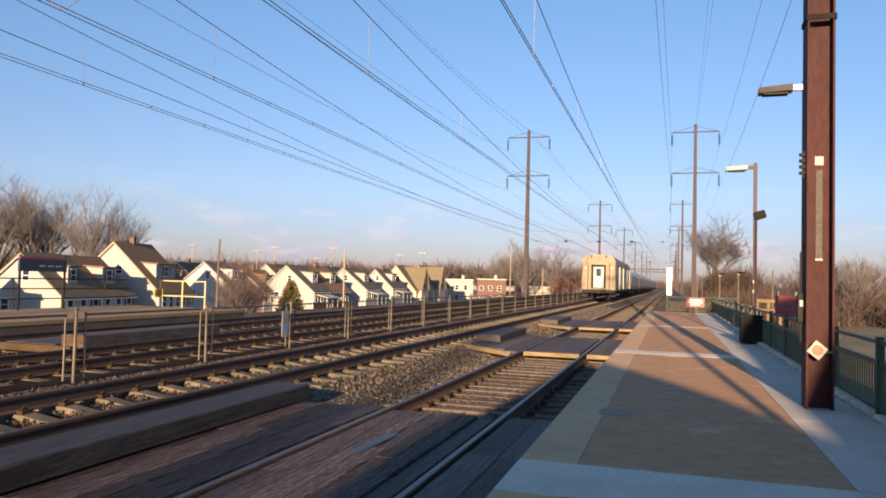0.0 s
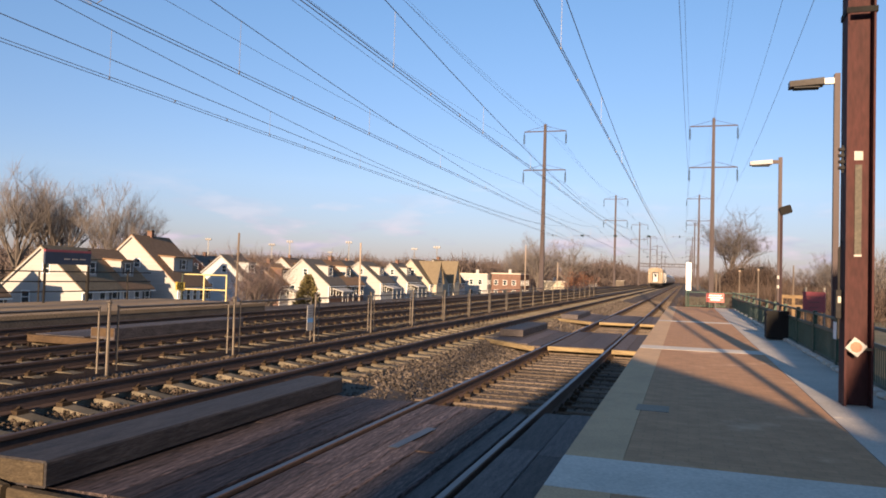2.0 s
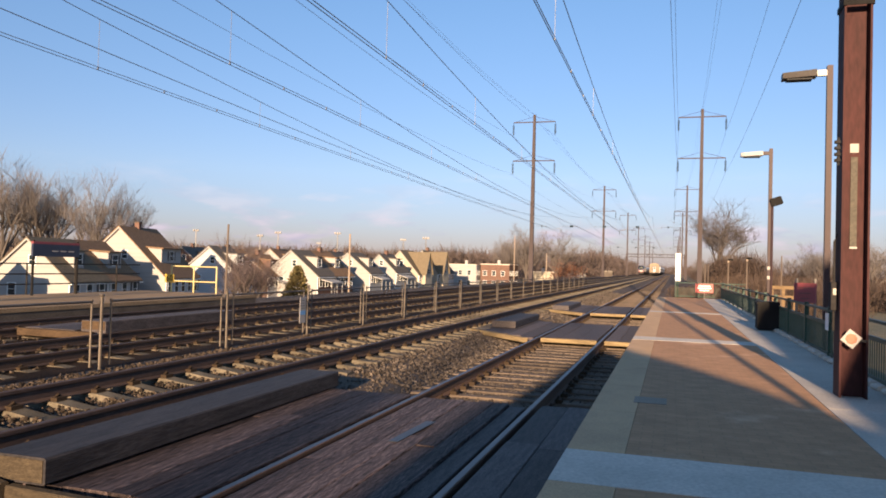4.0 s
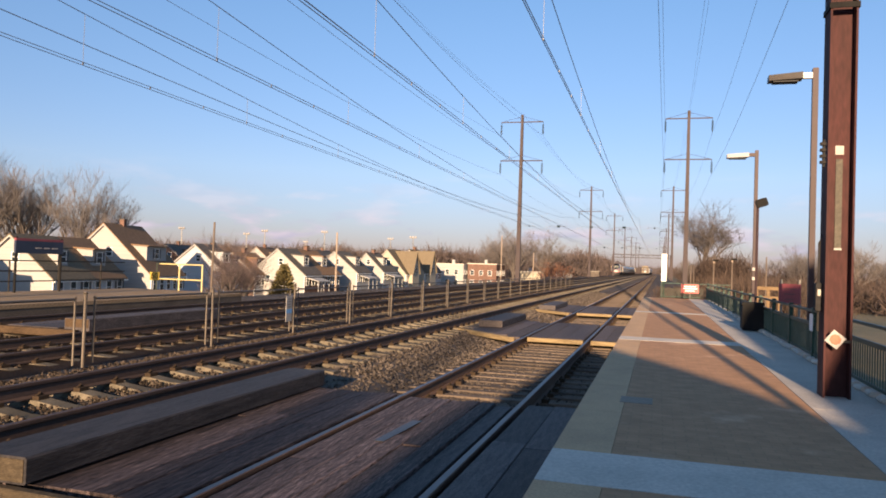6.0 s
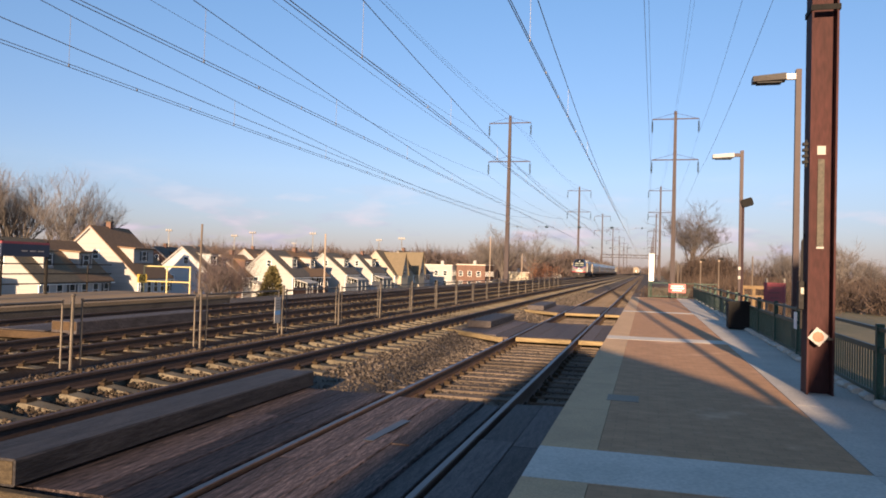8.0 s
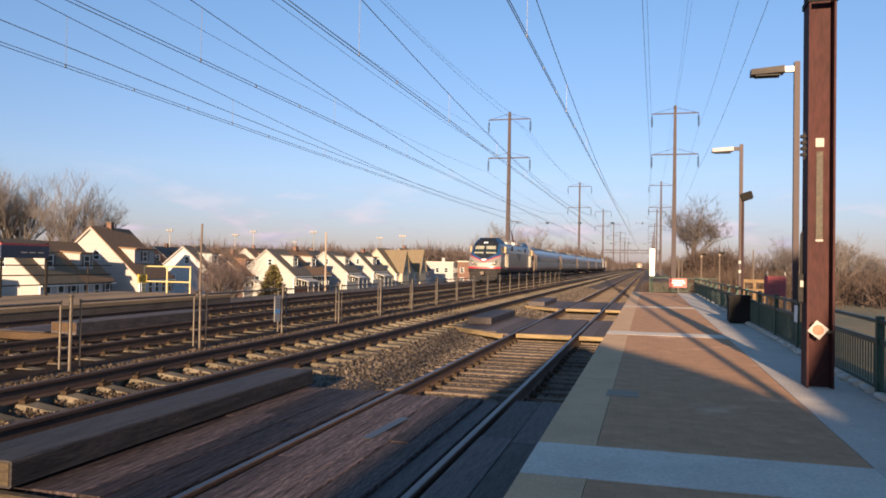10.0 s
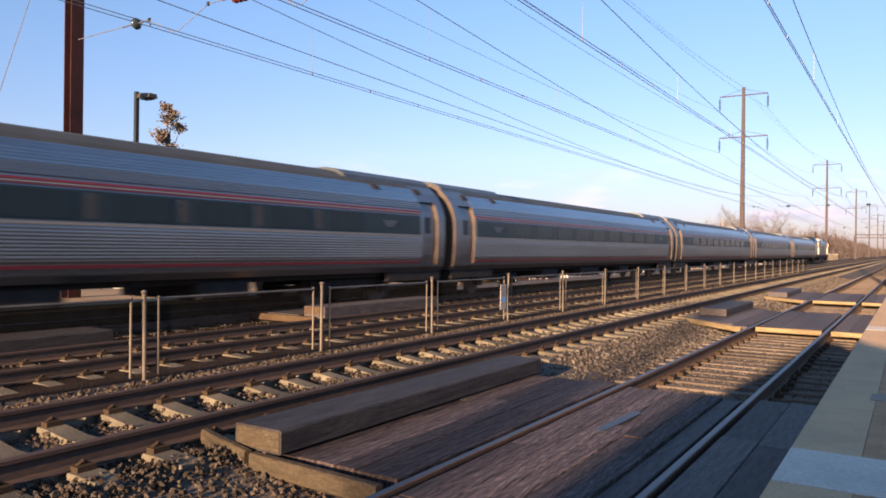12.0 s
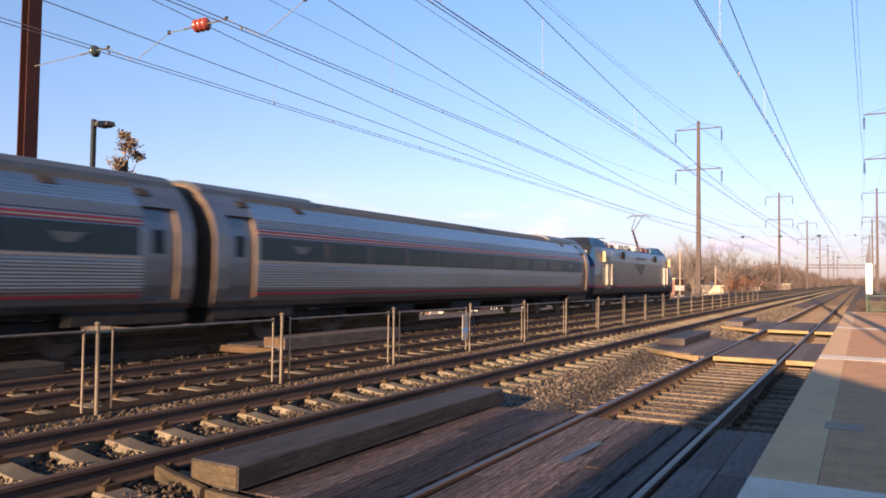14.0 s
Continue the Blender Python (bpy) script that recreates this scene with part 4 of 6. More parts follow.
# ---- fence between the tracks ----
def build_mid_fence():
    fence = thing("chain_link_fence", "weathered chain-link fence between the tracks", "fence", pose(-5.95, 0, 0), kind="structure")
    pitch = 3.33
    post = Shape().tube([(0, 0, -0.05), (0, 0, 1.06)], 0.028, 10).ball((0, 0, 1.07), 0.042, 0.042, 0.03, 4, 10).mesh("post", M["fence_post"])
    thin = Shape().tube([(0, 0, 0.0), (0, 0, 1.0)], 0.016, 8).ball((0, 0, 1.0), 0.026, 0.026, 0.02, 4, 8).mesh("frame_post", M["fence_post"])
    rail = Shape().tube([(0, 0.22, 0.98), (0, pitch - 0.22, 0.98)], 0.019, 8).mesh("top_rail", M["fence_post"])
    s = Shape()
    h, step = 0.92, 0.075
    n = int((pitch - 0.46) / step)
    for k in range(-int(h / step), n):
        for sgn in (0, 1):
            y0, y1 = k * step, k * step + h
            lo, hi = max(y0, 0), min(y1, n * step)
            if hi - lo < 0.02:
                continue
            za, zb = 0.05 + (lo - y0), 0.05 + (hi - y0)
            if sgn:
                za, zb = 0.05 + h - (lo - y0), 0.05 + h - (hi - y0)
            s.tube([(0, 0.23 + lo, za), (0, 0.23 + hi, zb)], 0.0009, 3, caps=False)
    mesh = s.mesh("chain_mesh", M["wire"])
    y = 5.8 - 3 * pitch
    while y < 73:
        part("post", post, None, fence, at=pose(0, y, 0, random.uniform(-1, 1), random.uniform(-1, 1), 0))
        if y < 40:
            for d in (-0.2, 0.2):
                part("frame_post", thin, None, fence, at=pose(0, y + d, 0))
        part("top_rail", rail, None, fence, at=pose(0, y, 0))
        part("chain_mesh", mesh, None, fence, at=pose(0, y, 0))
        y += pitch
    sign = thing("fence_sign", "narrow white sign with a blue band on the fence", "sign", pose(-5.9, 15.45, 0.24))
    part("plate", Shape().box(0, 0.01, -0.14, 0.14, 0, 0.6), M["white_dull"], sign)
    part("band", Shape().box(0.011, 0.013, -0.14, 0.14, 0.19, 0.29), M["blue_label"], sign, "blue band")
    for k in range(4):
        part("text_bar", Shape().box(0.011, 0.013, -0.1, 0.1, 0.33 + k * 0.06, 0.35 + k * 0.06), M["galv"], sign)


build_mid_fence()


# ---- platform fence, lamps, bin and signs ----
def build_platform_fence():
    f = thing("platform_fence", "dark green picket fence along the platform", "fence", pose(5.0, 0, 0.2), kind="structure")
    pitch = 2.4
    post = Shape().box(-0.04, 0.04, -0.04, 0.04, 0, 0.93).mesh("post", M["green"])
    top = Shape().box(-0.03, 0.03, 0.04, pitch - 0.04, 0.85, 0.89).mesh("top_rail", M["green"])
    mid = Shape().box(-0.022, 0.022, 0.04, pitch - 0.04, 0.6, 0.66).mesh("mid_rail", M["green"])
    bot = Shape().box(-0.022, 0.022, 0.04, pitch - 0.04, 0.08, 0.12).mesh("bottom_rail", M["green"])
    s = Shape()
    y = 0.1
    while y < pitch - 0.06:
        s.box(-0.008, 0.008, y, y + 0.018, 0.12, 0.6)
        y += 0.12
    pick = s.mesh("picket_panel", M["green_panel"])
    y = -9.6
    while y < 44:
        part("post", post, None, f, at=pose(0, y, 0))
        for nm, me in (("top_rail", top), ("mid_rail", mid), ("bottom_rail", bot), ("picket_panel", pick)):
            part(nm, me, None, f, at=pose(0, y, 0))
        y += pitch
    e = thing("platform_end_fence", "green picket fence across the platform end", "fence", pose(2.5, 44.3, 0.2), kind="structure")
    for k in range(3):
        for nm, me in (("post", post), ("top_rail", top), ("bottom_rail", bot), ("picket_panel", pick)):
            part(nm, me, None, e, at=pose(k * 1.25, 0, 0, 0, 0, -90) @ Matrix.Diagonal((1, 1.25 / 2.4, 1, 1)))
    rng = random.Random(4)
    stone = Shape().box(-0.07, 0.07, -0.12, 0.12, 0, 0.07, bevel=0.025).mesh("edge_stone", M["concrete_pale"])
    y = 3.0
    while y < 30:
        whole("edge_stone", stone, None, "pale stone block at the foot of the fence", "stone", at=pose(4.93 + rng.uniform(-.02, .02), y, 0.21, 0, 0, rng.uniform(-12, 12)), group="edge stones")
        y += rng.uniform(0.42, 0.62)


build_platform_fence()


def platform_lamp(x, y, z, top, arm, mat, label, side=-1, head="head_bronze"):
    lamp = thing("platform_lamp", label, "lamp", pose(x, y, z), group="platform lamps")
    part("pole", Shape().box(-0.053, 0.053, -0.053, 0.053, 0, top, bevel=0.012), mat, lamp)
    part("base_plate", Shape().box(-0.15, 0.15, -0.15, 0.15, 0, 0.03), mat, lamp)
    a = part("arm", Shape().box(min(0, side * 0.3), max(0, side * 0.3), -0.045, 0.045, top - 0.2, top - 0.09, bevel=0.015), M["lamp_head"] if head == "head_bronze" and side < 0 else mat, lamp, "short mounting arm coloured bright for sun glare" if head == "head_bronze" and side < 0 else "")
    s = Shape()
    x0, x1 = side * 0.24, side * arm
    s.add([(x0, -.15, top - .22), (x1, -.15, top - .25), (x1, .15, top - .25), (x0, .15, top - .22), (x0, -.11, top - .08), (x1, -.11, top - .13), (x1, .11, top - .13), (x0, .11, top - .08)],
          [(0, 1, 2, 3), (4, 7, 6, 5), (0, 4, 5, 1), (1, 5, 6, 2), (2, 6, 7, 3), (3, 7, 4, 0)])
    h = part("lamp_head", s, M[head], lamp, "box lamp head")
    part("lens", Shape().box(min(x0, x1) + .08, max(x0, x1) - .08, -.12, .12, top - .275, top - .252), M["lens_grey"], h)
    return lamp


def build_platform_things():
    platform_lamp(5.2, 15.9, 0.0, 5.8, 0.86, M["bronze"], "bronze platform lamp with a flat box head")
    far_lamp = platform_lamp(5.25, 25.4, -0.1, 5.78, 0.9, M["bronze"], "bronze platform lamp, its box head paled for sun glare", head="lamp_head")
    for z in (1.62, 1.92):
        part("white_band", Shape().box(-.058, .058, -.058, .058, z, z + .1), M["white_dull"], far_lamp, "white painted band")
    # unseen mast, added and sized only for its thin shadow on the paving
    whole("mast", Shape().box(-0.07, 0.07, -0.07, 0.07, 0, 9.2), M["bronze"], "tall square mast out of view that casts a thin shadow band", "pole", at=pose(5.0, -4.6, 0.2))
    platform_lamp(-16.5, 13.0, 0.3, 5.75, 0.75, M["lamp_dark"], "dark lamp post on the far platform", side=1)
    fl = thing("floodlight", "square floodlight on a slim pole", "lamp", pose(4.99, 22.6, 0.1))
    part("pole", Shape().tube([(0, 0, 0), (0, 0, 3.6)], 0.035, 8), M["bronze"], fl)
    part("housing", Shape().box(-0.05, 0.26, -0.1, 0.1, -0.11, 0.12, bevel=0.03), M["black"], fl, at=pose(0, 0, 3.6, 0, -18, 0))
    b = thing("litter_bin", "square black litter bin on the platform", "bin", pose(4.72, 21.0, 0.21))
    part("body", Shape().box(-0.26, 0.26, -0.26, 0.26, 0.02, 0.66, bevel=0.03), M["black"], b)
    part("lid", Shape().box(-0.28, 0.28, -0.28, 0.28, 0.66, 0.75, bevel=0.03), M["black"], b)
    w = thing("white_panel_sign", "tall narrow white panel on a post", "sign", pose(2.62, 44.2, 0.21))
    part("post", Shape().tube([(0.0, 0.05, 0), (0.0, 0.05, 2.45)], 0.03, 8), M["green"], w)
    part("panel", Shape().box(-0.14, 0.14, -0.02, 0.02, 0.95, 2.52), M["white"], w)
    r = thing("warning_sign", "red warning sign with illegible white lettering", "sign", pose(4.05, 44.15, 0.26))
    part("plate", Shape().box(-0.47, 0.47, -0.02, 0.0, 0.28, 0.78), M["red_sign"], r)
    for k, wd in enumerate((0.33, 0.38, 0.25)):
        part("text_bar", Shape().box(-wd, wd, -0.024, -0.02, 0.63 - k * 0.12, 0.68 - k * 0.12), M["white"], r)
    part("post", Shape().tube([(0, 0.02, -0.05), (0, 0.02, 0.8)], 0.025, 8), M["galv"], r)
    m = thing("maroon_sign", "maroon notice board on two posts beyond the fence", "sign", pose(5.2, 18.3, 0.0, 0, 0, 62))
    part("board", Shape().box(-0.02, 0.02, -0.24, 0.24, 1.05, 1.5), M["maroon"], m)
    for k in range(3):
        part("text_bar", Shape().box(-0.026, -0.02, -0.15 + .03 * k, 0.15 - .03 * k, 1.38 - k * .12, 1.4 - k * .12), M["text_grey"], m)
    for yy in (-0.2, 0.2):
        part("post", Shape().tube([(0.04, yy, -0.4), (0.04, yy, 1.6)], 0.03, 8), M["galv"], m)
    n = whole("paper_notice", Shape().box(-0.01, 0.0, -0.13, 0.13, 0, 0.3), M["white"], "small white notice on the green fence", "sign", at=pose(4.955, 14.4, 0.72))
    # far platform
    y = thing("end_barrier", "yellow pipe barrier across the platform end", "barrier", pose(-17.0, 25.2, 0.3))
    for x in (0, 1.05, 2.1):
        part("post", Shape().tube([(x, 0, 0), (x, 0, 1.08)], 0.03, 8), M["yellow_pale"], y)
    for z in (0.45, 1.05):
        part("rail", Shape().tube([(0, 0, z), (2.1, 0, z)], 0.027, 8), M["yellow_pale"], y)
    sg = thing("speed_sign", "small yellow number sign on the barrier", "sign", pose(-17.05, 25.19, 0.85))
    part("plate", Shape().box(-0.24, 0.2, -0.03, -0.01, -0.17, 0.17), M["yellow"], sg)
    part("number", text_mesh("60", 0.34, M["black"]), None, sg, "black numerals", at=pose(-0.02, -0.033, -0.1, 90, 0, 0))
    st = thing("station_sign", "dark blue station sign on two posts", "sign", pose(-17.9, 20.2, 0.3))
    part("board", Shape().box(-0.04, 0.04, -1.0, 1.0, 1.3, 1.72), M["navy"], st)
    part("top_strip", Shape().box(-0.045, 0.045, -1.0, 1.0, 1.72, 1.8), M["maroon"], st)
    for k in range(3):
        part("text_bar", Shape().box(0.041, 0.046, -0.2 + .35 * k, 0.05 + .35 * k, 1.47, 1.51), M["white_dull"], st)
    for yy in (-0.95, 0.95):
        part("post", Shape().tube([(0, yy, 0), (0, yy, 1.85)], 0.04, 8), M["black"], st)
    rl = thing("platform_railing", "dark pipe railing at the back of the far platform", "railing", pose(-18.4, 0, 0.3), kind="structure")
    yy = -12.0
    while yy < 25:
        part("post", Shape().tube([(0, yy, 0), (0, yy, 1.05)], 0.028, 6), M["wire"], rl)
        yy += 2.1
    for z in (0.35, 0.7, 1.05):
        part("rail", Shape().tube([(0, -12, z), (0, 25, z)], 0.024, 6), M["wire"], rl)


build_platform_things()

# ---- trains ----
def bogie_parts(parent, y, z=0.0, wheel_r=0.46, base=2.6, half=0.95):
    s = Shape()
    for sx in (-1, 1):
        s.box(sx * half - 0.09, sx * half + 0.09, -base / 2 - 0.35, base / 2 + 0.35, 0.5, 0.72, bevel=0.03)
        for yy in (-base / 2, base / 2):
            s.box(sx * (half + 0.1) - 0.09, sx * (half + 0.1) + 0.09, yy - 0.2, yy + 0.2, 0.3, 0.66, bevel=0.03)
            s.tube([(sx * (half + .04), yy + .32, 0.6), (sx * (half + .04), yy + .32, 0.95)], 0.09, 8)
    s.box(-half, half, -0.25, 0.25, 0.45, 0.85)
    b = part("bogie", s, M["under"], parent, at=pose(0, y, z))
    for yy in (-base / 2, base / 2):
        w = Shape()
        for sx in (-0.75, 0.75):
            w.disc((sx, 0, wheel_r), (1, 0, 0), wheel_r, 0.13, 20)
        w.tube([(-0.8, 0, wheel_r), (0.8, 0, wheel_r)], 0.08, 8)
        part("wheelset", w, M["wheel"], b, at=pose(0, yy, 0))


COACH_SIDE = [(1.44, 0.88), (1.53, 1.02), (1.575, 1.3), (1.60, 1.75), (1.60, 2.0), (1.585, 2.5), (1.53, 2.73), (1.43, 2.97), (1.25, 3.23), (1.0, 3.45), (0.7, 3.61), (0.35, 3.69), (0.0, 3.72)]


def coach_half(z):
    for (xa, za), (xb, zb) in zip(COACH_SIDE, COACH_SIDE[1:]):
        if za <= z <= zb:
            return xa + (xb - xa) * (z - za) / (zb - za)
    return 0.3


def coach_profile(ribbed, inset=0.0):
    right = []
    if ribbed:
        z = 0.88
        while z < 3.4:
            rib = 0.0
            if 1.22 < z < 1.9 or 2.72 < z < 3.32:
                rib = (0.0034 if z < 2 else 0.016) if int(z / 0.032) % 2 else 0.0
            right.append((coach_half(z) - inset + rib, z))
            z += 0.032
        right += [(c[0], c[1]) for c in COACH_SIDE if c[1] >= 3.42]
    else:
        right = [(max(x - inset, 0.0), z) for x, z in COACH_SIDE]
    right = [p for p in right if p[0] > 0.02] + [(0.0, 3.72)]
    left = [(-x, z) for x, z in reversed(right[:-1])]
    return [(0.0, 0.88)][:0] + right + left


def door_profile(inset):
    """The coach outline with its side set back between sill and door head."""
    low = [(1.44, 0.88), (1.53, 1.02), (coach_half(1.09), 1.09)]
    mid = [(coach_half(z) - inset, z) for z in (1.091, 1.3, 1.75, 2.0, 2.5, 2.65, 2.8, 2.96)]
    right = low + mid + [(coach_half(2.961), 2.961)] + [p for p in COACH_SIDE if 3.0 < p[1] < 3.71]
    return right + [(0.0, 3.72)] + [(-x, z) for x, z in reversed(right)]


def side_strip(y0, y1, z0, z1, side, out=0.006, n=4):
    s = Shape()
    v, f = [], []
    for k in range(n + 1):
        z = z0 + (z1 - z0) * k / n
        x = side * (coach_half(z) + out)
        v += [(x, y0, z), (x, y1, z), (x - side * 0.03, y0, z), (x - side * 0.03, y1, z)]
    for k in range(n):
        a, b = 4 * k, 4 * k + 4
        f += [(a, a + 1, b + 1, b) if side > 0 else (a, b, b + 1, a + 1), (a, b, b + 2, a + 2), (a + 1, a + 3, b + 3, b + 1)]
    e = 4 * n
    f += [(0, 2, 3, 1), (e, e + 1, e + 3, e + 2)]
    return s.add(v, f)


def build_coach():
    """A fluted stainless coach, 26 m over its couplers; it begins at y = 0 and runs to +y."""
    c = thing("passenger_coach", "fluted stainless steel passenger coach with red and blue stripes", "train coach", pose(0, 0, 0), group="passenger coaches")
    shell = Shape().prism(coach_profile(True), 1.5, 24.5)
    prof = coach_profile(True)
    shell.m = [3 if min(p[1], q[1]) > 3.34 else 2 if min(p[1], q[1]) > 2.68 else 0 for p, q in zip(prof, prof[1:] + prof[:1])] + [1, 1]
    part("body", shell, [M["stainless"], M["coach_end"], M["stainless_sky_tint"], M["roof_top"]], c, "fluted stainless body shell")
    for y0, y1 in ((0.25, 0.66), (25.34, 25.75)):
        shell = Shape().prism(coach_profile(False), y0, y1)
        shell.m[-2:] = [1, 1]
        part("end_section", shell, [M["door_sheet"], M["coach_end"]], c, "plain end section")
    for y0, y1 in ((0.66, 1.5), (24.5, 25.34)):
        part("vestibule", Shape().prism(door_profile(0.1), y0, y1), M["door_sheet"], c, "recessed vestibule with side doors")
        for sd in (-1, 1):
            d = part("side_door", side_strip(y0 + .06, y1 - .06, 1.12, 2.94, sd, -0.088, 7), M["door_sheet"], c, "blue-grey side door")
            part("door_window", side_strip(y0 + .28, y1 - .28, 2.02, 2.5, sd, -0.08), M["glass"], d)
    for y0, y1 in ((0.3, 4.4), (21.6, 25.7)):
        part("roof_cap", Shape().prism([(1.0, 3.43), (0.96, 3.56), (0.72, 3.69), (0.35, 3.76), (-0.35, 3.76), (-0.72, 3.69), (-0.96, 3.56), (-1.0, 3.43)], y0, y1), M["roof_sheet"], c, "smooth raised roof section")
        for sd in (-1, 1):
            for y in (y0 + .9, y0 + 2.9):
                part("roof_grille", side_strip(y, y + .35, 3.2, 3.34, sd, 0.03, 2), M["under"], c)
    for y0, y1 in ((0.3, 3.0), (23.0, 25.7)):
        for sd in (-1, 1):
            part("end_skirt", Shape().box(sd * 1.40 - .04, sd * 1.40 + .04, y0, y1, 0.62, 0.9), M["under"], c)
    for sd in (-1, 1):
        part("window_band", side_strip(1.62, 24.38, 1.97, 2.52, sd, 0.018), M["band"], c, "dark window band")
        for k in range(9):
            y = 4.42 + 1.98 * k
            part("window", side_strip(y, y + 1.34, 2.01, 2.48, sd, 0.024), M["glass"], c)
            part("window_post", side_strip(y - .42, y - .16, 2.02, 2.47, sd, 0.021), M["band_pale"], c, "pale panel between windows")
        part("red_stripe", side_strip(1.54, 24.46, 2.625, 2.67, sd, 0.02, 1), M["stripe_red"], c)
        part("white_stripe", side_strip(1.54, 24.46, 2.588, 2.612, sd, 0.02, 1), M["stripe_white"], c)
        part("lower_red_stripe", side_strip(1.54, 24.46, 1.14, 1.2, sd, 0.02, 1), M["stripe_red"], c)
        part("belt_rail", side_strip(1.54, 24.46, 1.9, 1.945, sd, 0.022, 1), M["stripe_white"], c)
        part("thin_red_stripe", side_strip(1.54, 24.46, 2.555, 2.573, sd, 0.02, 1), M["stripe_red"], c)
        for y in (2.75, 22.5):
            x = sd * (coach_half(2.25) + .03)
            part("window_mark", Shape().add([(x, y, 2.34), (x, y + .72, 2.34), (x - sd * .004, y + .5, 2.15), (x - sd * .004, y + .22, 2.15)], [(0, 1, 2, 3)]), M["coach_grey"], c, "pale mark on the window band")
    part("underframe", Shape().box(-1.2, 1.2, 3.0, 23.0, 0.75, 0.95), M["under"], c)
    for k, (y, l) in enumerate(((7.4, 1.5), (11.5, 2.2), (16.6, 1.4))):
        part("equipment_box", Shape().box(-1.35, 1.35, y, y + l, 0.42, 0.8, bevel=0.04), M["under"], c)
    for y in (4.0, 22.0):
        bogie_parts(c, y)
    for y, s in ((0.0, 1), (26.0, -1)):
        a, b = sorted((y + s * 0.02, y + s * 0.42))
        part("diaphragm", Shape().box(-0.62, -0.48, a, b, 1.1, 3.35).box(0.48, 0.62, a, b, 1.1, 3.35).box(-0.62, 0.62, a, b, 3.2, 3.4).box(-0.62, 0.62, a, b, 1.0, 1.12), M["black"], c, "black rubber diaphragm frame")
        a, b = sorted((y + s * 0.37, y + s * 0.41))
        d = part("end_door", Shape().box(-0.46, 0.46, a, b, 1.1, 3.2), M["stainless_sunlit"], c, "cream end door")
        a, b = sorted((y + s * 0.35, y + s * 0.38))
        part("end_door_window", Shape().box(-0.24, 0.24, a, b, 2.2, 2.95), M["glass"], d)
        for sx in (-1.1, 1.1):
            a, b = sorted((y + s * 0.36, y + s * 0.41))
            part("marker_lamp", Shape().disc((sx, y + s * 0.385, 2.85), (0, 1, 0), 0.07, 0.06, 12), M["lens"], c)
        part("coupler", Shape().box(-0.14, 0.14, min(y, y + s * .9), max(y, y + s * .9), 0.7, 0.98, bevel=0.03), M["under"], c)
        a, b = sorted((y + s * 0.3, y + s * 1.2))
        part("end_sill", Shape().box(-1.4, 1.4, a, b, 0.5, 0.9, bevel=0.05), M["under"], c)
    return c


def build_baggage_car():
    """A smooth-sided tall car with a flat end, the last of the departing train; its end is at y = 0."""
    c = thing("baggage_car", "smooth-sided baggage car tinted sunlit tan, with a flat end door", "train coach", pose(0, 0, 0))
    right = [(1.46, 0.85), (1.54, 1.0), (1.56, 3.2), (1.53, 3.55), (1.42, 3.85), (1.2, 4.08), (0.85, 4.2), (0.4, 4.26)]
    prof = right + [(-x, z) for x, z in reversed(right)]
    part("body", Shape().prism(prof, 0.4, 25.6), M["stainless_sunlit"], c, "smooth body shell")
    for sd in (-1, 1):
        for y in (3.2, 9.0, 16.0, 21.0):
            x = sd * 1.565
            part("side_door", Shape().box(min(x, x + sd * .02), max(x, x + sd * .02), y, y + 1.5, 1.1, 3.1), M["coach_grey"], c, "sliding side door")
            part("door_jamb", Shape().box(min(x, x + sd * .1), max(x, x + sd * .1), y + 1.52, y + 1.62, 1.05, 3.2), M["lens"], c, "bright door jamb")
    part("door_frame", Shape().box(-0.8, -0.66, 0.2, 0.4, 1.05, 3.45).box(0.66, 0.8, 0.2, 0.4, 1.05, 3.45).box(-0.66, 0.66, 0.2, 0.4, 3.3, 3.47).box(-0.66, 0.66, 0.2, 0.4, 1.05, 1.15), M["stainless_sunlit"], c, "tan diaphragm frame")
    # flat dark sheet in place of the shade round the end door
    part("door_shade_panel", Shape().box(-0.66, 0.66, 0.385, 0.398, 1.15, 3.3), M["under"], c, "dark panel that paints the shade round the door")
    d = part("end_door", Shape().box(-0.46, 0.46, 0.35, 0.384, 1.2, 3.1), M["lens"], c, "pale end door")
    part("end_door_window", Shape().box(-0.22, 0.22, 0.335, 0.352, 2.25, 2.95), M["glass"], d)
    for sx in (-1.2, 1.2):
        part("marker_lamp", Shape().disc((sx, 0.385, 3.0), (0, 1, 0), 0.08, 0.05, 12), M["lens"], c)
        part("roof_lamp", Shape().box(sx * .55 - .06, sx * .55 + .06, .3, .42, 3.95, 4.15), M["under"], c)
        part("grab_iron", Shape().tube([(sx * 1.1, .34, 1.2), (sx * 1.1, .34, 2.2)], .02, 6), M["under"], c)
    part("end_sill", Shape().box(-1.5, 1.5, 0.25, 1.1, 0.72, 1.0, bevel=.05), M["under"], c)
    for sx in (-1.52, -0.98, 0.98, 1.52):
        part("corner_post", Shape().box(sx - .05, sx + .05, .34, .4, 1.0, 3.5), M["coach_end"], c, "dark seam post")
    part("air_hose", Shape().tube([(.5, .3, .75), (.52, .15, .5), (.45, .1, .3)], .025, 6).tube([(-.5, .3, .75), (-.55, .15, .5), (-.48, .1, .32)], .025, 6), M["under"], c)
    part("coupler", Shape().box(-.15, .15, -.1, .6, .65, .95, bevel=.04), M["under"], c)
    part("steps", Shape().box(-1.5, -1.0, .3, .7, .35, .55).box(1.0, 1.5, .3, .7, .35, .55), M["under"], c)
    part("underframe", Shape().box(-1.2, 1.2, 3.0, 23.0, 0.6, 0.9), M["under"], c)
    for y in (4.0, 22.0):
        bogie_parts(c, y)
    return c


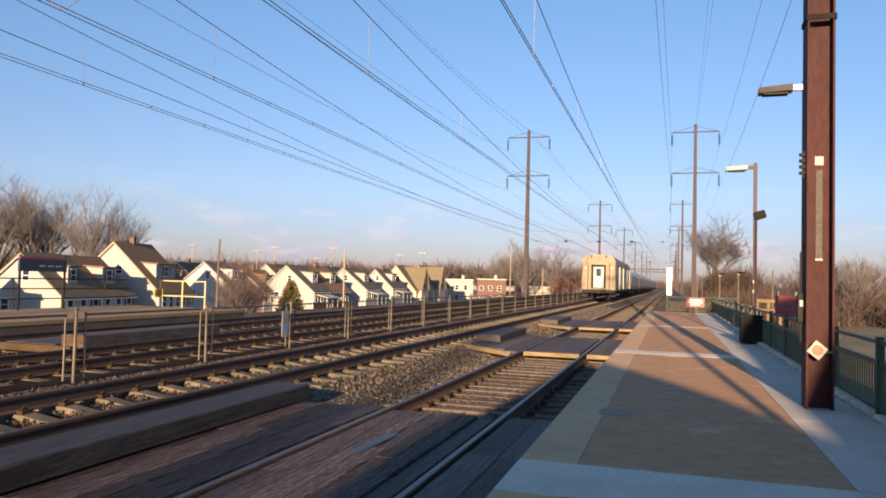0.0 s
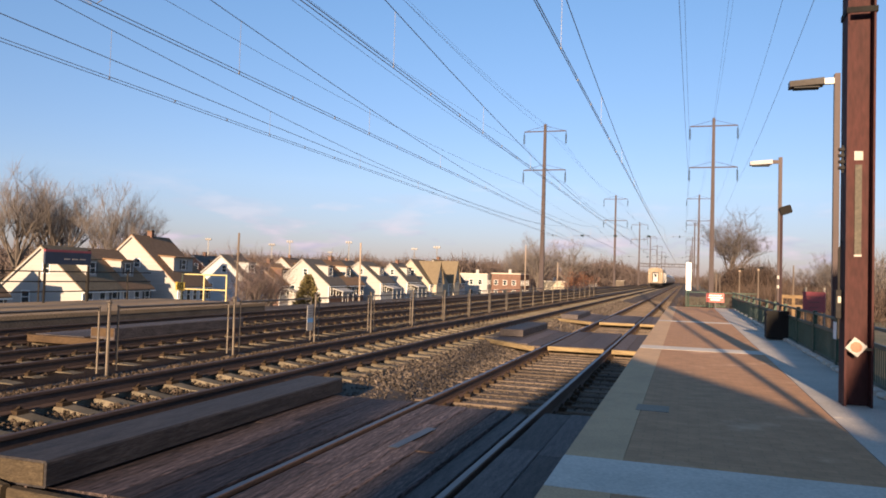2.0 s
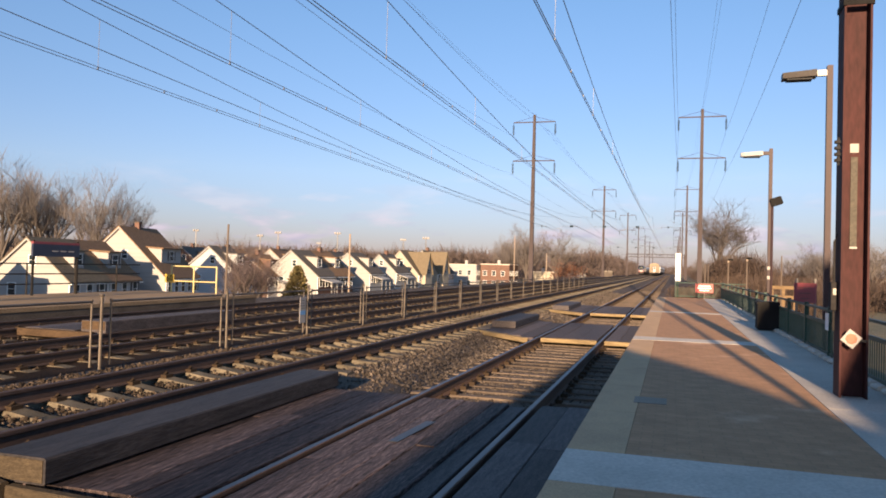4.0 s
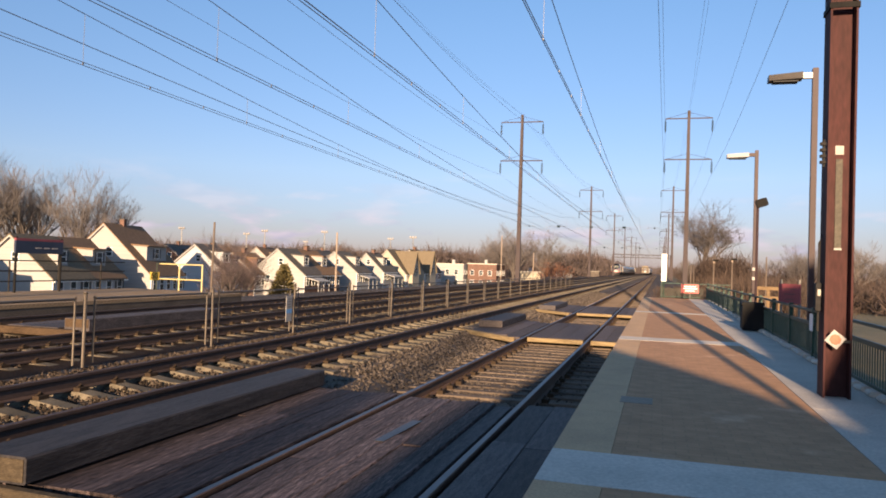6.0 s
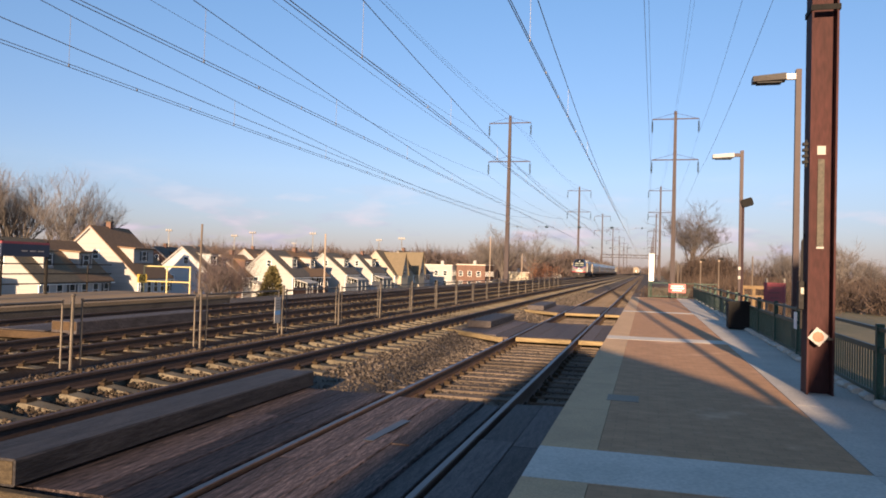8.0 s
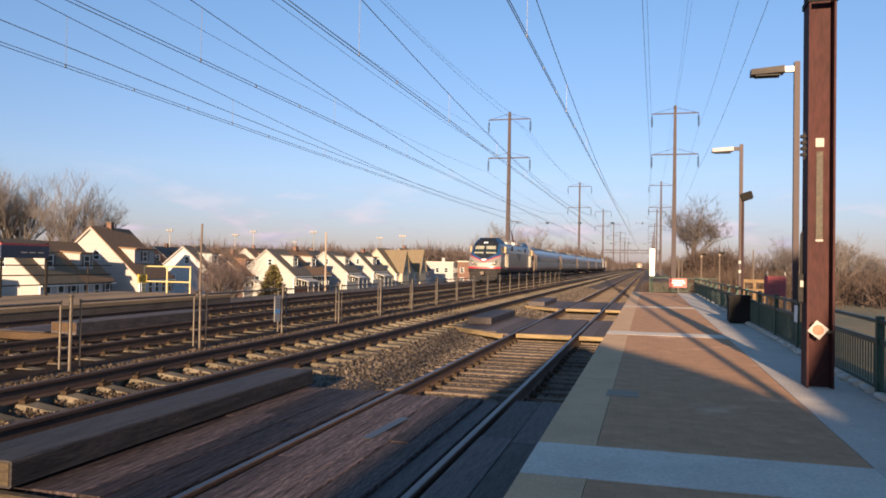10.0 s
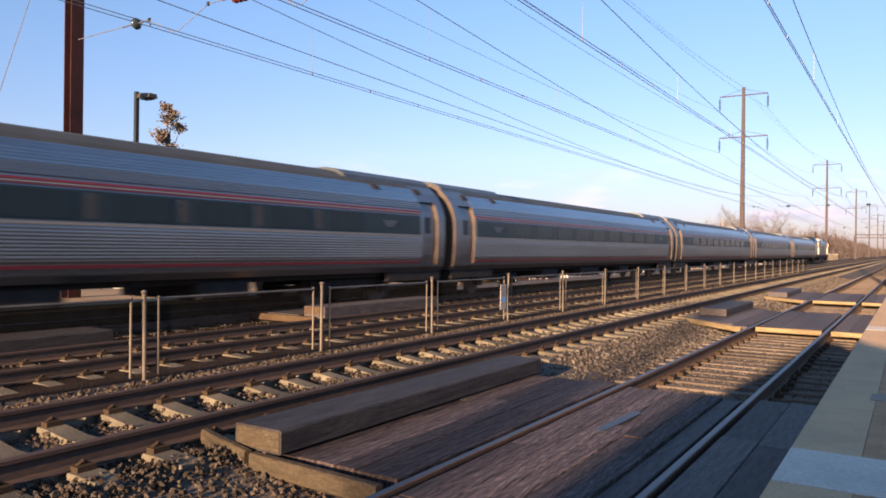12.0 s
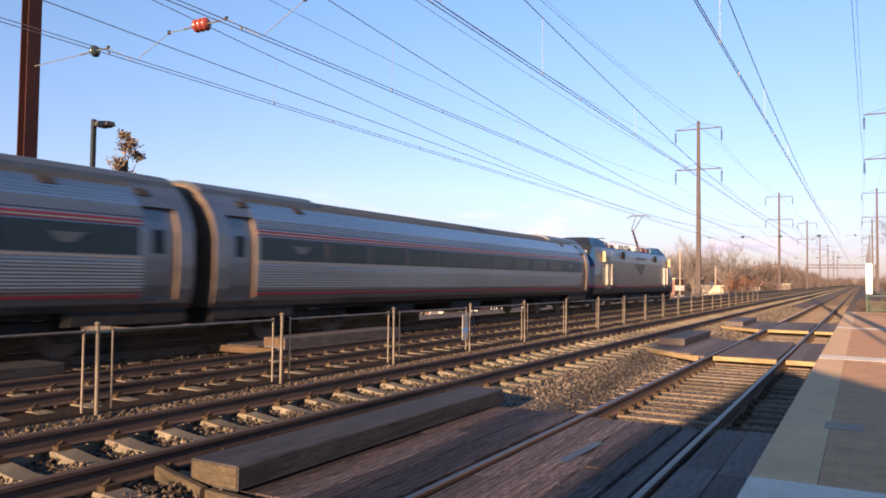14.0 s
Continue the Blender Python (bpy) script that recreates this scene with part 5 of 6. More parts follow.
# locomotive body: plan outlines stacked by height
def lerp_table(t, rows):
    if t <= rows[0][0]:
        return rows[0][1]
    for (a, va), (b, vb) in zip(rows, rows[1:]):
        if t <= b:
            return va + (vb - va) * (t - a) / (b - a)
    return rows[-1][1]


NOSE_Y = [(0.85, 0.42), (1.2, 0.36), (1.7, 0.40), (1.95, 0.55), (2.3, 0.74), (3.0, 1.06), (3.5, 1.32), (3.7, 1.5), (3.95, 1.9)]
NOSE_W = [(0.85, 1.46), (1.9, 1.46), (2.4, 1.39), (3.2, 1.22), (3.6, 1.06), (3.95, 0.8)]
SIDE_W = [(0.85, 1.46), (1.0, 1.49), (2.7, 1.49), (3.05, 1.45), (3.3, 1.33), (3.5, 1.15), (3.75, 1.0), (3.95, 0.82)]
LOCO = 20.4


def nose_point(u, z, out=0.0):
    y = lerp_table(z, NOSE_Y) + 0.44 * abs(u) ** 4 - out
    return (u * lerp_table(z, NOSE_W), y, z)


def outline(z, nu=48):
    pts = [nose_point(-1 + 2 * k / nu, z) for k in range(nu + 1)]
    side = lerp_table(z, SIDE_W)
    ys = [1.6, 1.9, 2.2, 2.6, 3.2, 4.2, 10.2]
    yb = pts[-1][1]
    right = []
    for y in ys:
        yy = max(y, yb + 0.05 + 0.02 * y)
        t = min(1, (yy - yb) / max(0.3, 2.6 - yb))
        e = pts[-1][0]
        right.append((e + (side - e) * min(1, t * 1.3), yy, z))
    half = [(-p[0], p[1], z) for p in reversed(right)] + pts + right
    back = [(-p[0], LOCO - p[1], z) for p in half[1:-1]]
    return half + back


def loco_slot(c, n):
    """0 silver, 1 blue, 2 black, 3 red, 4 pale nose, 5 dark grey, 6 red painted as sunlit on the nose"""
    x, y, z = c
    y = min(y, LOCO - y)
    u = abs(x) / 1.46
    front = n.y * (1 if c[1] < LOCO / 2 else -1) < -0.45 or y < 0.75
    if front and 1.2 < z < 1.37:
        return 6
    if 1.22 < z < 1.33:
        return 3
    if z < 1.22:
        return 5
    zc = 1.76 + 0.6 * min(1.0, u)
    if front and z < 3.5:
        if z < zc:
            return 4
        if z < zc + 0.085:
            return 6
        if abs(x) < 1.08 and z > zc + 0.22 + 0.15 * u and y < 2.3:
            return 2
        return 1
    if y < 1.0 + max(0, z - 2.0) * 0.5 and z > 2.12:
        return 1
    if y < 1.0 and z < 2.12:
        return 4
    if z > 3.42:
        return 1
    return 0


def build_loco():
    """An electric locomotive with a cab at both ends; nose at y = 0, running on to +y."""
    L = thing("electric_locomotive", "silver electric locomotive with blue cab, red chevron and raised pantograph", "locomotive", pose(0, 0, 0), group="locomotives")
    zs = [0.85 + 0.03 * k for k in range(90)]
    zs = [z for z in zs if z <= 3.5] + [3.5]
    rings = [outline(z) for z in zs]
    n = len(rings[0])
    v = [p for r in rings for p in r]
    f = []
    for k in range(len(zs) - 1):
        for i in range(n):
            a, b = k * n + i, k * n + (i + 1) % n
            f.append((a, b, b + n, a + n))
    f.append(tuple(range((len(zs) - 1) * n, len(zs) * n)))
    f.append(tuple(reversed(range(n))))
    me = bpy.data.meshes.new("body")
    me.from_pydata(v, [], f)
    for k in ("loco_silver", "loco_blue", "loco_black", "stripe_red", "loco_white", "under", "chevron_red"):
        me.materials.append(M[k])
    me.update()
    for p in me.polygons:
        p.material_index = loco_slot(p.center, p.normal) if len(p.vertices) == 4 else 1
    part("body", me, None, L, "silver body with blue roof edge and cab surround")
    # raised cab roofs
    for end in (0, 1):
        flip = (lambda p: p) if not end else (lambda p: (-p[0], LOCO - p[1], p[2]))
        s = Shape()
        lev = [3.46, 3.6, 3.74, 3.86, 3.93, 3.97]
        nu = 24
        vv, ff = [], []
        for z in lev:
            arc = [nose_point(-1 + 2 * k / nu, z) for k in range(nu + 1)]
            w = lerp_table(z, SIDE_W)
            yb = 4.35 - (z - 3.46) * 1.4
            vv += arc + [(w, 2.9, z), (w, yb, z), (-w, yb, z), (-w, 2.9, z)]
        n2 = nu + 5
        for k in range(len(lev) - 1):
            for i in range(n2):
                a, b = k * n2 + i, k * n2 + (i + 1) % n2
                ff.append((a, b, b + n2, a + n2))
        ff.append(tuple(range((len(lev) - 1) * n2, len(lev) * n2)))
        s.add([flip(p) for p in vv], ff)
        s.m = [0 if i == len(ff) - 1 or (i % n2) >= nu - 1 or (i % n2) < 1 else 1 for i in range(len(ff))]
        part("cab_roof", s, [M["loco_blue"], M["loco_black"]], L, "blue raised cab roof with black brow")
        for side in (-1, 1):
            q = Shape()
            # top strip is the blind; the lowest is a reflection painted on the glass
            for z0, z1, slot in ((2.93, 3.22, 1), (2.7, 2.93, 0), (2.54, 2.67, 1)):
                us = [side * 0.08, side * 0.74]
                for k in range(6):
                    ua, ub = us[0] + (us[1] - us[0]) * k / 6, us[0] + (us[1] - us[0]) * (k + 1) / 6
                    pts = [nose_point(ua, z0, .018), nose_point(ub, z0, .018), nose_point(ub, z1, .018), nose_point(ua, z1, .018)]
                    q.add([flip(p) for p in pts], [(0, 1, 2, 3)], slot)
            part("windscreen", q, [M["glass"], M["blind"]], L, "windscreen with a lowered pale blind and a painted reflection strip")
            h = Shape()
            pts = [nose_point(side * .34, 1.45, .06), nose_point(side * .7, 1.5, .06), nose_point(side * .79, 1.66, .06), nose_point(side * .8, 1.98, .06)]
            mid = nose_point(side * .66, 1.64, .075)
            h.add([flip(p) for p in pts + [mid]], [(0, 1, 4), (1, 2, 4), (2, 3, 4), (3, 0, 4)])
            part("headlight_housing", h, M["head_bronze"], L, "dark olive headlight recess")
            hl = Shape()
            for u, z, r in ((.68, 1.69, .075), (.55, 1.56, .035)):
                hl.disc(flip(nose_point(side * u, z, .085)), (0, 1, 0), r, 0.05, 14)
            part("headlight", hl, M["lens"], L, "headlight cluster")
            tp = nose_point(side * .09, 3.52, .04)
            part("top_headlight", Shape().disc(flip(tp), (0, 1, 0), 0.06, 0.05, 12), M["headlamp"] if not end else M["lens"], L)
        b = Shape()
        pts = [nose_point(-.17, 1.99, .03), nose_point(0, 1.88, .03), nose_point(.17, 1.99, .03), nose_point(.12, 2.06, .03), nose_point(-.12, 2.06, .03)]
        part("nose_badge", b.add([flip(p) for p in pts], [(0, 1, 2, 3, 4)]), M["white"], L, "small pale nose badge")
        pl = Shape()
        for (y0, y1, z0, z1, w) in ((0.45, 1.3, 0.32, 0.86, 1.25), (0.3, 0.5, 0.2, 0.38, 1.1), (0.32, 0.62, 0.68, 0.86, 1.3)):
            a = flip((-w, y0, z0)), flip((w, y1, z1))
            pl.box(min(a[0][0], a[1][0]), max(a[0][0], a[1][0]), min(a[0][1], a[1][1]), max(a[0][1], a[1][1]), z0, z1, bevel=0.03)
        part("pilot", pl, M["under"], L, "dark pilot with snow plough")
        c0 = flip((0, 0.15, 0.8))
        part("coupler", Shape().box(-0.15, 0.15, c0[1] - .35, c0[1] + .35, 0.66, 0.94, bevel=0.04), M["wheel"], L)
        # cab side: window with a frame coloured sunlit tan, door with grab rails, vents
        for side in (-1, 1):
            def sb(nm, y0, y1, z0, z1, depth, mt, label=""):
                a = (1.485, 1.49 + depth)
                x0, x1 = (a[0], a[1]) if side > 0 else (-a[1], -a[0])
                ya, yb = (y0, y1) if not end else (LOCO - y1, LOCO - y0)
                return part(nm, Shape().box(x0, x1, ya, yb, z0, z1), mt, L, label)
            sb("cab_window", 2.44, 2.8, 2.64, 3.18, 0.012, M["glass"])
            sb("mirror_fairing", 2.27, 2.42, 2.62, 3.2, 0.16, M["mirror_tan"], "mirror fairing coloured sunlit tan")
            sb("cab_door", 2.99, 3.72, 1.12, 2.9, 0.006, M["loco_silver"])
            for y in (2.88, 3.77):
                sb("grab_rail", y, y + 0.05, 1.35, 2.52, 0.09, M["galv"], "bright grab rail")
            sb("vent", 5.92, 6.63, 2.88, 3.3, 0.012, M["clip"], "brown grille vent")
            sb("marker_light", 3.95, 4.1, 3.14, 3.2, 0.03, M["mirror_tan"], "small pale marker light")
            for z in (1.62, 1.74, 1.86):
                sb("lettering_bar", 1.65, 2.25, z, z + .06, 0.005, M["emblem"])
            flag = Shape()
            fx = (1.493, 1.498) if side > 0 else (-1.498, -1.493)
            fa, fb = (2.3, 2.84) if not end else (LOCO - 2.84, LOCO - 2.3)
            for k in range(7):
                flag.box(*fx, fa, fb, 2.3 + .04 * k, 2.34 + .04 * k, k % 2)
            cx = (1.498, 1.501) if side > 0 else (-1.501, -1.498)
            flag.box(*cx, fa, fa + .22, 2.42, 2.58, 2)
            part("flag_decal", flag, [M["stripe_red"], M["stripe_white"], M["stripe_blue"]], L, "small red, white and blue flag decal")
    for side in (-1, 1):
        # plain fan mark of three sweeps with a row of blocks above
        x = side * 1.497
        for band in (((8.63, 2.67), (9.55, 2.69), (10.05, 2.45), (10.5, 2.0), (10.42, 1.88), (9.9, 2.12), (9.2, 2.42)),
                     ((9.75, 2.69), (10.45, 2.67), (10.58, 2.4), (10.62, 2.02), (10.56, 1.96), (10.3, 2.34)),
                     ((10.65, 2.66), (11.42, 2.64), (11.1, 2.35), (10.74, 1.98), (10.69, 2.06), (10.72, 2.4))):
            part("emblem_sweep", Shape().add([(x, y, z) for y, z in band], [tuple(range(len(band)))]), M["emblem"], L, "dark sweep mark")
        for k in range(6):
            part("name_block", Shape().box(min(side * 1.49, x), max(side * 1.49, x), 9.2 + .42 * k, 9.52 + .42 * k, 2.94, 3.08), M["emblem"], L)
    # roof gear
    g = Shape()
    for x in (-0.95, 0.95):
        g.tube([(x, 5.2, 3.92), (x, 15.2, 3.92)], 0.014, 5)
        for k in range(9):
            g.tube([(x, 5.25 + k * 1.2, 3.48), (x, 5.25 + k * 1.2, 3.92)], .022, 5)
    part("roof_rail", g, M["galv"], L)
    for k, (y, w, l, h) in enumerate(((7.6, .8, 1.2, .25), (9.6, .6, .9, .38), (11.4, .8, 1.3, .3), (13.0, .5, .6, .4))):
        part("roof_box", Shape().box(-w, w, y, y + l, 3.48, 3.48 + h, bevel=0.04), M["stainless"], L)
    for y in (8.9, 9.3, 10.9, 12.9, 13.8):
        s = Shape()
        for k in range(4):
            s.disc((0.5, y, 3.55 + k * .09), (0, 0, 1), 0.1 - .01 * (k % 2), 0.05, 10)
        part("roof_insulator", s, M["under"], L)
    # folded pantograph near the front, raised one near the back
    fold = part("folded_pantograph", Shape().tube([(-.6, 5.0, 3.74), (.6, 5.0, 3.74)], 0.05, 6), M["panto_red"], L, "red folded pantograph")
    for x in (-0.55, 0.55):
        part("frame_tube", Shape().tube([(x, 4.9, 3.72), (x, 7.3, 3.72)], 0.05, 6), M["panto_red"], fold)
        part("arm_tube", Shape().tube([(x * .9, 4.7, 3.95), (x * .5, 7.0, 3.86)], 0.035, 6), M["panto_red"], fold)
    for y in (6.0, 7.2):
        part("cross_tube", Shape().tube([(-.6, y, 3.74), (.6, y, 3.74)], 0.05, 6), M["panto_red"], fold)
    part("collector_head", Shape().tube([(-.8, 4.8, 4.05), (.8, 4.8, 4.05)], 0.03, 6), M["under"], fold)
    q = Shape()
    for x in (-0.5, 0.5):
        q.tube([(x, 14.1, 3.75), (x, 15.95, 3.75)], 0.07, 6)
    for y in (14.2, 15.0, 15.85):
        q.tube([(-.55, y, 3.72), (.55, y, 3.72)], 0.06, 6)
    q.box(-.3, .3, 14.75, 15.7, 3.5, 3.95, bevel=.04)
    up = part("pantograph", q, M["panto_red"], L, "raised single-arm pantograph")
    part("lower_arm", Shape().tube([(0, 15.4, 3.85), (0, 13.85, 5.1)], [0.09, 0.065], 8), M["weathering"], up, "dark red lower arm")
    part("upper_arm", Shape().tube([(-.1, 13.85, 5.1), (-.22, 15.5, 6.2)], 0.03, 6).tube([(.1, 13.85, 5.1), (.22, 15.5, 6.2)], 0.03, 6), M["galv"], up)
    part("collector_head", Shape().tube([(-.85, 15.3, 6.1), (-.55, 15.3, 6.26), (.55, 15.3, 6.26), (.85, 15.3, 6.1)], 0.025, 6).tube([(-.85, 15.7, 6.1), (-.55, 15.7, 6.26), (.55, 15.7, 6.26), (.85, 15.7, 6.1)], 0.025, 6), M["galv"], up)
    part("underframe", Shape().box(-1.2, 1.2, 1.3, 19.1, 0.72, 0.9), M["under"], L)
    for y, l in ((6.6, 1.6), (8.4, 3.4), (12.1, 1.5)):
        part("equipment_box", Shape().box(-1.35, 1.35, y, y + l, 0.3, 0.8, bevel=.05), M["under"], L)
    for y in (4.2, 16.2):
        bogie_parts(L, y, 0, 0.54, 2.8, 1.05)
    return L


X2, X4 = TRACKS["two"], TRACKS["four"]
ARRIVING, DEPARTING = [], []


def build_trains():
    loco = build_loco()
    coach = build_coach()
    ARRIVING.append((loco, 0.0))
    ARRIVING.append((copy_thing(loco, pose(0, 0, 0)), LOCO + 5 * 26.1))
    ARRIVING.append((coach, LOCO))
    for k in range(1, 5):
        ARRIVING.append((copy_thing(coach, pose(0, 0, 0)), LOCO + 26.1 * k))
    DEPARTING.append((build_baggage_car(), 0.0))
    for k in range(1, 7):
        DEPARTING.append((copy_thing(coach, pose(0, 0, 0)), 26.1 * k))


build_trains()

# ---- houses ----
def window_part(parent, x, y, z, w, h, facing, shutters=False):
    """A framed window on a wall that faces +x or -y."""
    m = pose(x, y, z, 0, 0, 90 if facing == "x" else 0)
    s = Shape()
    for a, b, c, d in ((-w / 2 - .08, w / 2 + .08, -.08, 0), (-w / 2 - .08, w / 2 + .08, h, h + .08), (-w / 2 - .08, -w / 2, 0, h), (w / 2, w / 2 + .08, 0, h), (-w / 2, w / 2, h / 2 - .03, h / 2 + .03)):
        s.box(a, b, -.07, 0, c, d)
    win = part("window", s, M["white"], parent, at=m)
    part("pane", Shape().box(-w / 2, w / 2, -.03, -.01, 0, h), M["glass"], win)
    if shutters:
        for k in (-1, 1):
            part("shutter", Shape().box(k * (w / 2 + .28) - .17, k * (w / 2 + .28) + .17, -.06, 0, 0, h), M["trim_dark"], win)


def build_house(x, y, turn, half, l, ground, eave, ridge, wall, roof, dormers=1, dormer_width=2.2, chimney=True, porch=False, side="siding_grey", cross=False):
    """A gabled house, turned about its near gable: ridge along its own y, dormers on the slope to +x. x, y: the near end of the ridge."""
    h = thing("house", "gabled house with " + {"siding": "white siding", "siding_grey": "grey siding", "siding_cream": "cream siding", "house_brick": "brick walls"}[wall] + " and " +
              {"roof_brown": "brown shingle roof", "roof_dark": "dark shingle roof", "roof_green": "grey-green shingle roof"}[roof], "house", pose(x, y, ground, 0, 0, turn), group="houses")
    e, r, hw = eave - ground, ridge - ground, half
    part("wall", Shape().prism([(-hw, 0), (hw, 0), (hw, e), (0, r), (-hw, e)], 0, l), M[wall], h)
    # slab over the +x wall; in grey it paints that side's bluish shade
    part("side_wall", Shape().box(hw + .002, hw + .06, 0.05, l - .05, 0, e - .12), M[side], h, "brick side wall" if side == "house_brick" else "side wall in a shade-side blue grey")
    sl = math.atan2(r - e, hw)
    dx, dz = math.cos(sl), math.sin(sl)
    for sd in (-1, 1):
        n, o = 0.14, 0.4
        p1 = (hw + o * dx, e - o * dz)
        part("roof_slope", Shape().prism([(0, r), (sd * p1[0], p1[1]), (sd * p1[0], p1[1] + n), (0, r + n)], -.3, l + .3), M[roof], h)
        # pale rake board along the gable edge
        part("rake_board", Shape().prism([(0, r - .2), (sd * p1[0], p1[1] - .2), (sd * p1[0], p1[1] - .002), (0, r - .002)], -.3, -.24), M["siding"], h)
    window_part(h, hw * .12, -.005, e + (r - e) * .36, 0.7, 0.95, "y")
    window_part(h, -hw * .35, -.005, e - 1.6, 0.8, 1.2, "y")
    bays = max(3, int(l / 1.7))
    for k in range(bays):
        window_part(h, hw + .065, l * (k + .5) / bays, e - 1.85, 0.9, 1.45, "x", side == "siding_grey" and k == bays - 1)
    part("gutter", Shape().box(hw + .3, hw + .42, -.25, l + .25, e - .42, e - .3), M["white"], h)
    part("corner_board", Shape().box(hw - .02, hw + .075, -.03, .1, 0, e - .1), M["white"], h)
    for k in range(dormers):
        dy, dw = l * (k + .5) / dormers, dormer_width
        xo = hw * .74
        zb = r - (r - e) * .74
        zt = zb + min(1.9, (r - e) * .48)
        xi = max(.15, hw * (r - zt - .1) / (r - e))
        d = part("dormer", Shape().prism([(xi, zb), (xo, zb), (xo, zt), (xi, zt + .12)], dy - dw / 2, dy + dw / 2), M[wall], h)
        part("dormer_roof", Shape().prism([(xi - .35, zt + .16), (xo + .3, zt), (xo + .3, zt + .13), (xi - .35, zt + .3)], dy - dw / 2 - .22, dy + dw / 2 + .22), M[roof], d)
        window_part(d, xo + .005, dy, zb + .45, min(1.0, dw * .5), zt - zb - .75, "x", True)
    if cross:   # a gable to the street across the main roof
        at = pose(0, l * .5, 0, 0, 0, -90)
        part("cross_gable", Shape().prism([(-2.3, 0), (2.3, 0), (2.3, e + .2), (0, r - .35), (-2.3, e + .2)], 0, hw + 1.0), M[wall], h, at=at)
        for sd in (-1, 1):
            part("cross_roof", Shape().prism([(0, r - .33), (sd * 2.6, e - .2), (sd * 2.6, e - .06), (0, r - .19)], -.2, hw + 1.3), M[roof], h, at=at)
        window_part(h, hw + 1.005, l * .5, e + .1, .8, 1.1, "x", True)
    if chimney:
        c = part("chimney", Shape().box(-.3, .3, l * .45, l * .45 + .65, r - .8, r + .75), M["house_brick"], h)
        part("chimney_cap", Shape().box(-.37, .37, l * .45 - .07, l * .45 + .72, r + .75, r + .85), M["concrete_dark"], c)
    if porch:
        part("porch_roof", Shape().prism([(hw + .08, e - .75), (hw + 2.2, e - 1.25), (hw + 2.2, e - 1.1), (hw + .08, e - .55)], l * .15, l * .85), M["siding"], h, "white porch roof")
        for py in (.18, .5, .82):
            part("porch_post", Shape().box(hw + 2.0, hw + 2.1, l * py - .05, l * py + .05, 0, e - 1.2), M["siding"], h)


def build_flat_block(x, y, w, l, ground, top, wall, label):
    b = thing("row_building", label, "building", pose(x, y, ground), group="far buildings")
    h = top - ground
    part("wall", Shape().box(-w / 2, w / 2, 0, l, 0, h), M[wall], b)
    part("parapet", Shape().box(-w / 2 - .1, w / 2 + .1, -.1, l + .1, h, h + .25), M["concrete_pale"], b)
    for k in range(int(l / 2.4)):
        for z in (1.0, 3.8):
            if z + 1.4 < h:
                window_part(b, w / 2 + .005, 1.2 + k * 2.4, z, 1.0, 1.3, "x")
    for k in range(int(w / 2.6)):
        for z in (1.0, 3.8):
            if z + 1.4 < h:
                window_part(b, -w / 2 + 1.3 + k * 2.6, -.005, z, 1.0, 1.3, "y")
    part("chimney", Shape().box(-.4, .4, l * .4, l * .4 + .8, h, h + 1.4), M["siding"], b)


G = -4.6
# neighbour out of view, added and sized to shade the next house's gable
build_house(-59.0, 43.5, 10, 3.7, 8, G, -1.4, 2.2, "siding", "roof_brown", chimney=False, porch=True)
build_house(-60.1, 58.9, 10, 4.65, 6.6, G, -0.9, 3.3, "siding", "roof_green", dormer_width=1.7, chimney=False)
build_house(-61.3, 65.5, 10, 4.65, 6.5, G, -0.9, 3.28, "siding", "roof_brown", dormer_width=2.6, chimney=False)
build_house(-63.4, 75.6, 10, 6.3, 8.6, G, -0.7, 5.4, "siding", "roof_brown", dormer_width=5.0)
# grey siding here paints the bluish shadow of the house before it
build_house(-66.5, 98.8, 3, 5.0, 6.0, G, -0.4, 3.65, "siding_grey", "roof_dark", chimney=False)
build_house(-71, 106, 0, 4.3, 9, G, -0.6, 3.4, "house_brick", "roof_brown", dormers=0)
build_house(-64.5, 106, 0, 4.2, 7, G, -0.7, 2.6, "house_brick", "roof_brown", dormers=1, porch=True)
build_house(-57.8, 108.9, 0, 4.9, 6.3, G, -0.5, 3.5, "siding", "roof_dark", dormer_width=1.9, chimney=False, porch=True, side="house_brick")
build_house(-57.8, 115.25, 0, 4.9, 7.5, G, -0.5, 3.48, "siding", "roof_brown", dormer_width=1.9, side="house_brick")
build_house(-56.5, 128.2, 0, 4.6, 6.5, G, -0.1, 3.6, "siding", "roof_dark", dormer_width=2.2, chimney=False, porch=True)
build_house(-55.3, 141.1, 0, 3.7, 7.5, G, 0.1, 3.65, "siding", "roof_dark", dormer_width=2.4, porch=True)
build_house(-55.9, 154.6, 0, 4.5, 8.5, G, -0.4, 4.8, "siding_cream", "roof_green", dormers=0, chimney=False, cross=True)
build_house(-56.0, 170.3, 0, 4.0, 7.5, G, -0.2, 5.2, "siding_cream", "roof_green", dormers=0, cross=True)
build_house(-58.5, 184, 0, 4.2, 8, G, -0.2, 4.4, "siding", "roof_dark", dormers=1, chimney=False)
build_flat_block(-55.2, 203, 8.6, 12, G, 2.0, "siding", "white two-storey row building with flat roof")
build_flat_block(-46.2, 206, 8.4, 12, G, 2.3, "house_brick", "brown brick row building with flat roof")
build_flat_block(-37.5, 232, 8.0, 10, G, 0.4, "siding_cream", "low cream row building with flat roof")
build_flat_block(-28.5, 248, 6.5, 10, G, 0.0, "siding_grey", "low grey row building with flat roof")
build_house(-95, 70, 15, 5, 10, G, 0.0, 4.0, "siding_cream", "roof_dark")
build_house(-96, 103, 12, 5, 10, G, 0.0, 4.0, "siding_grey", "roof_brown")
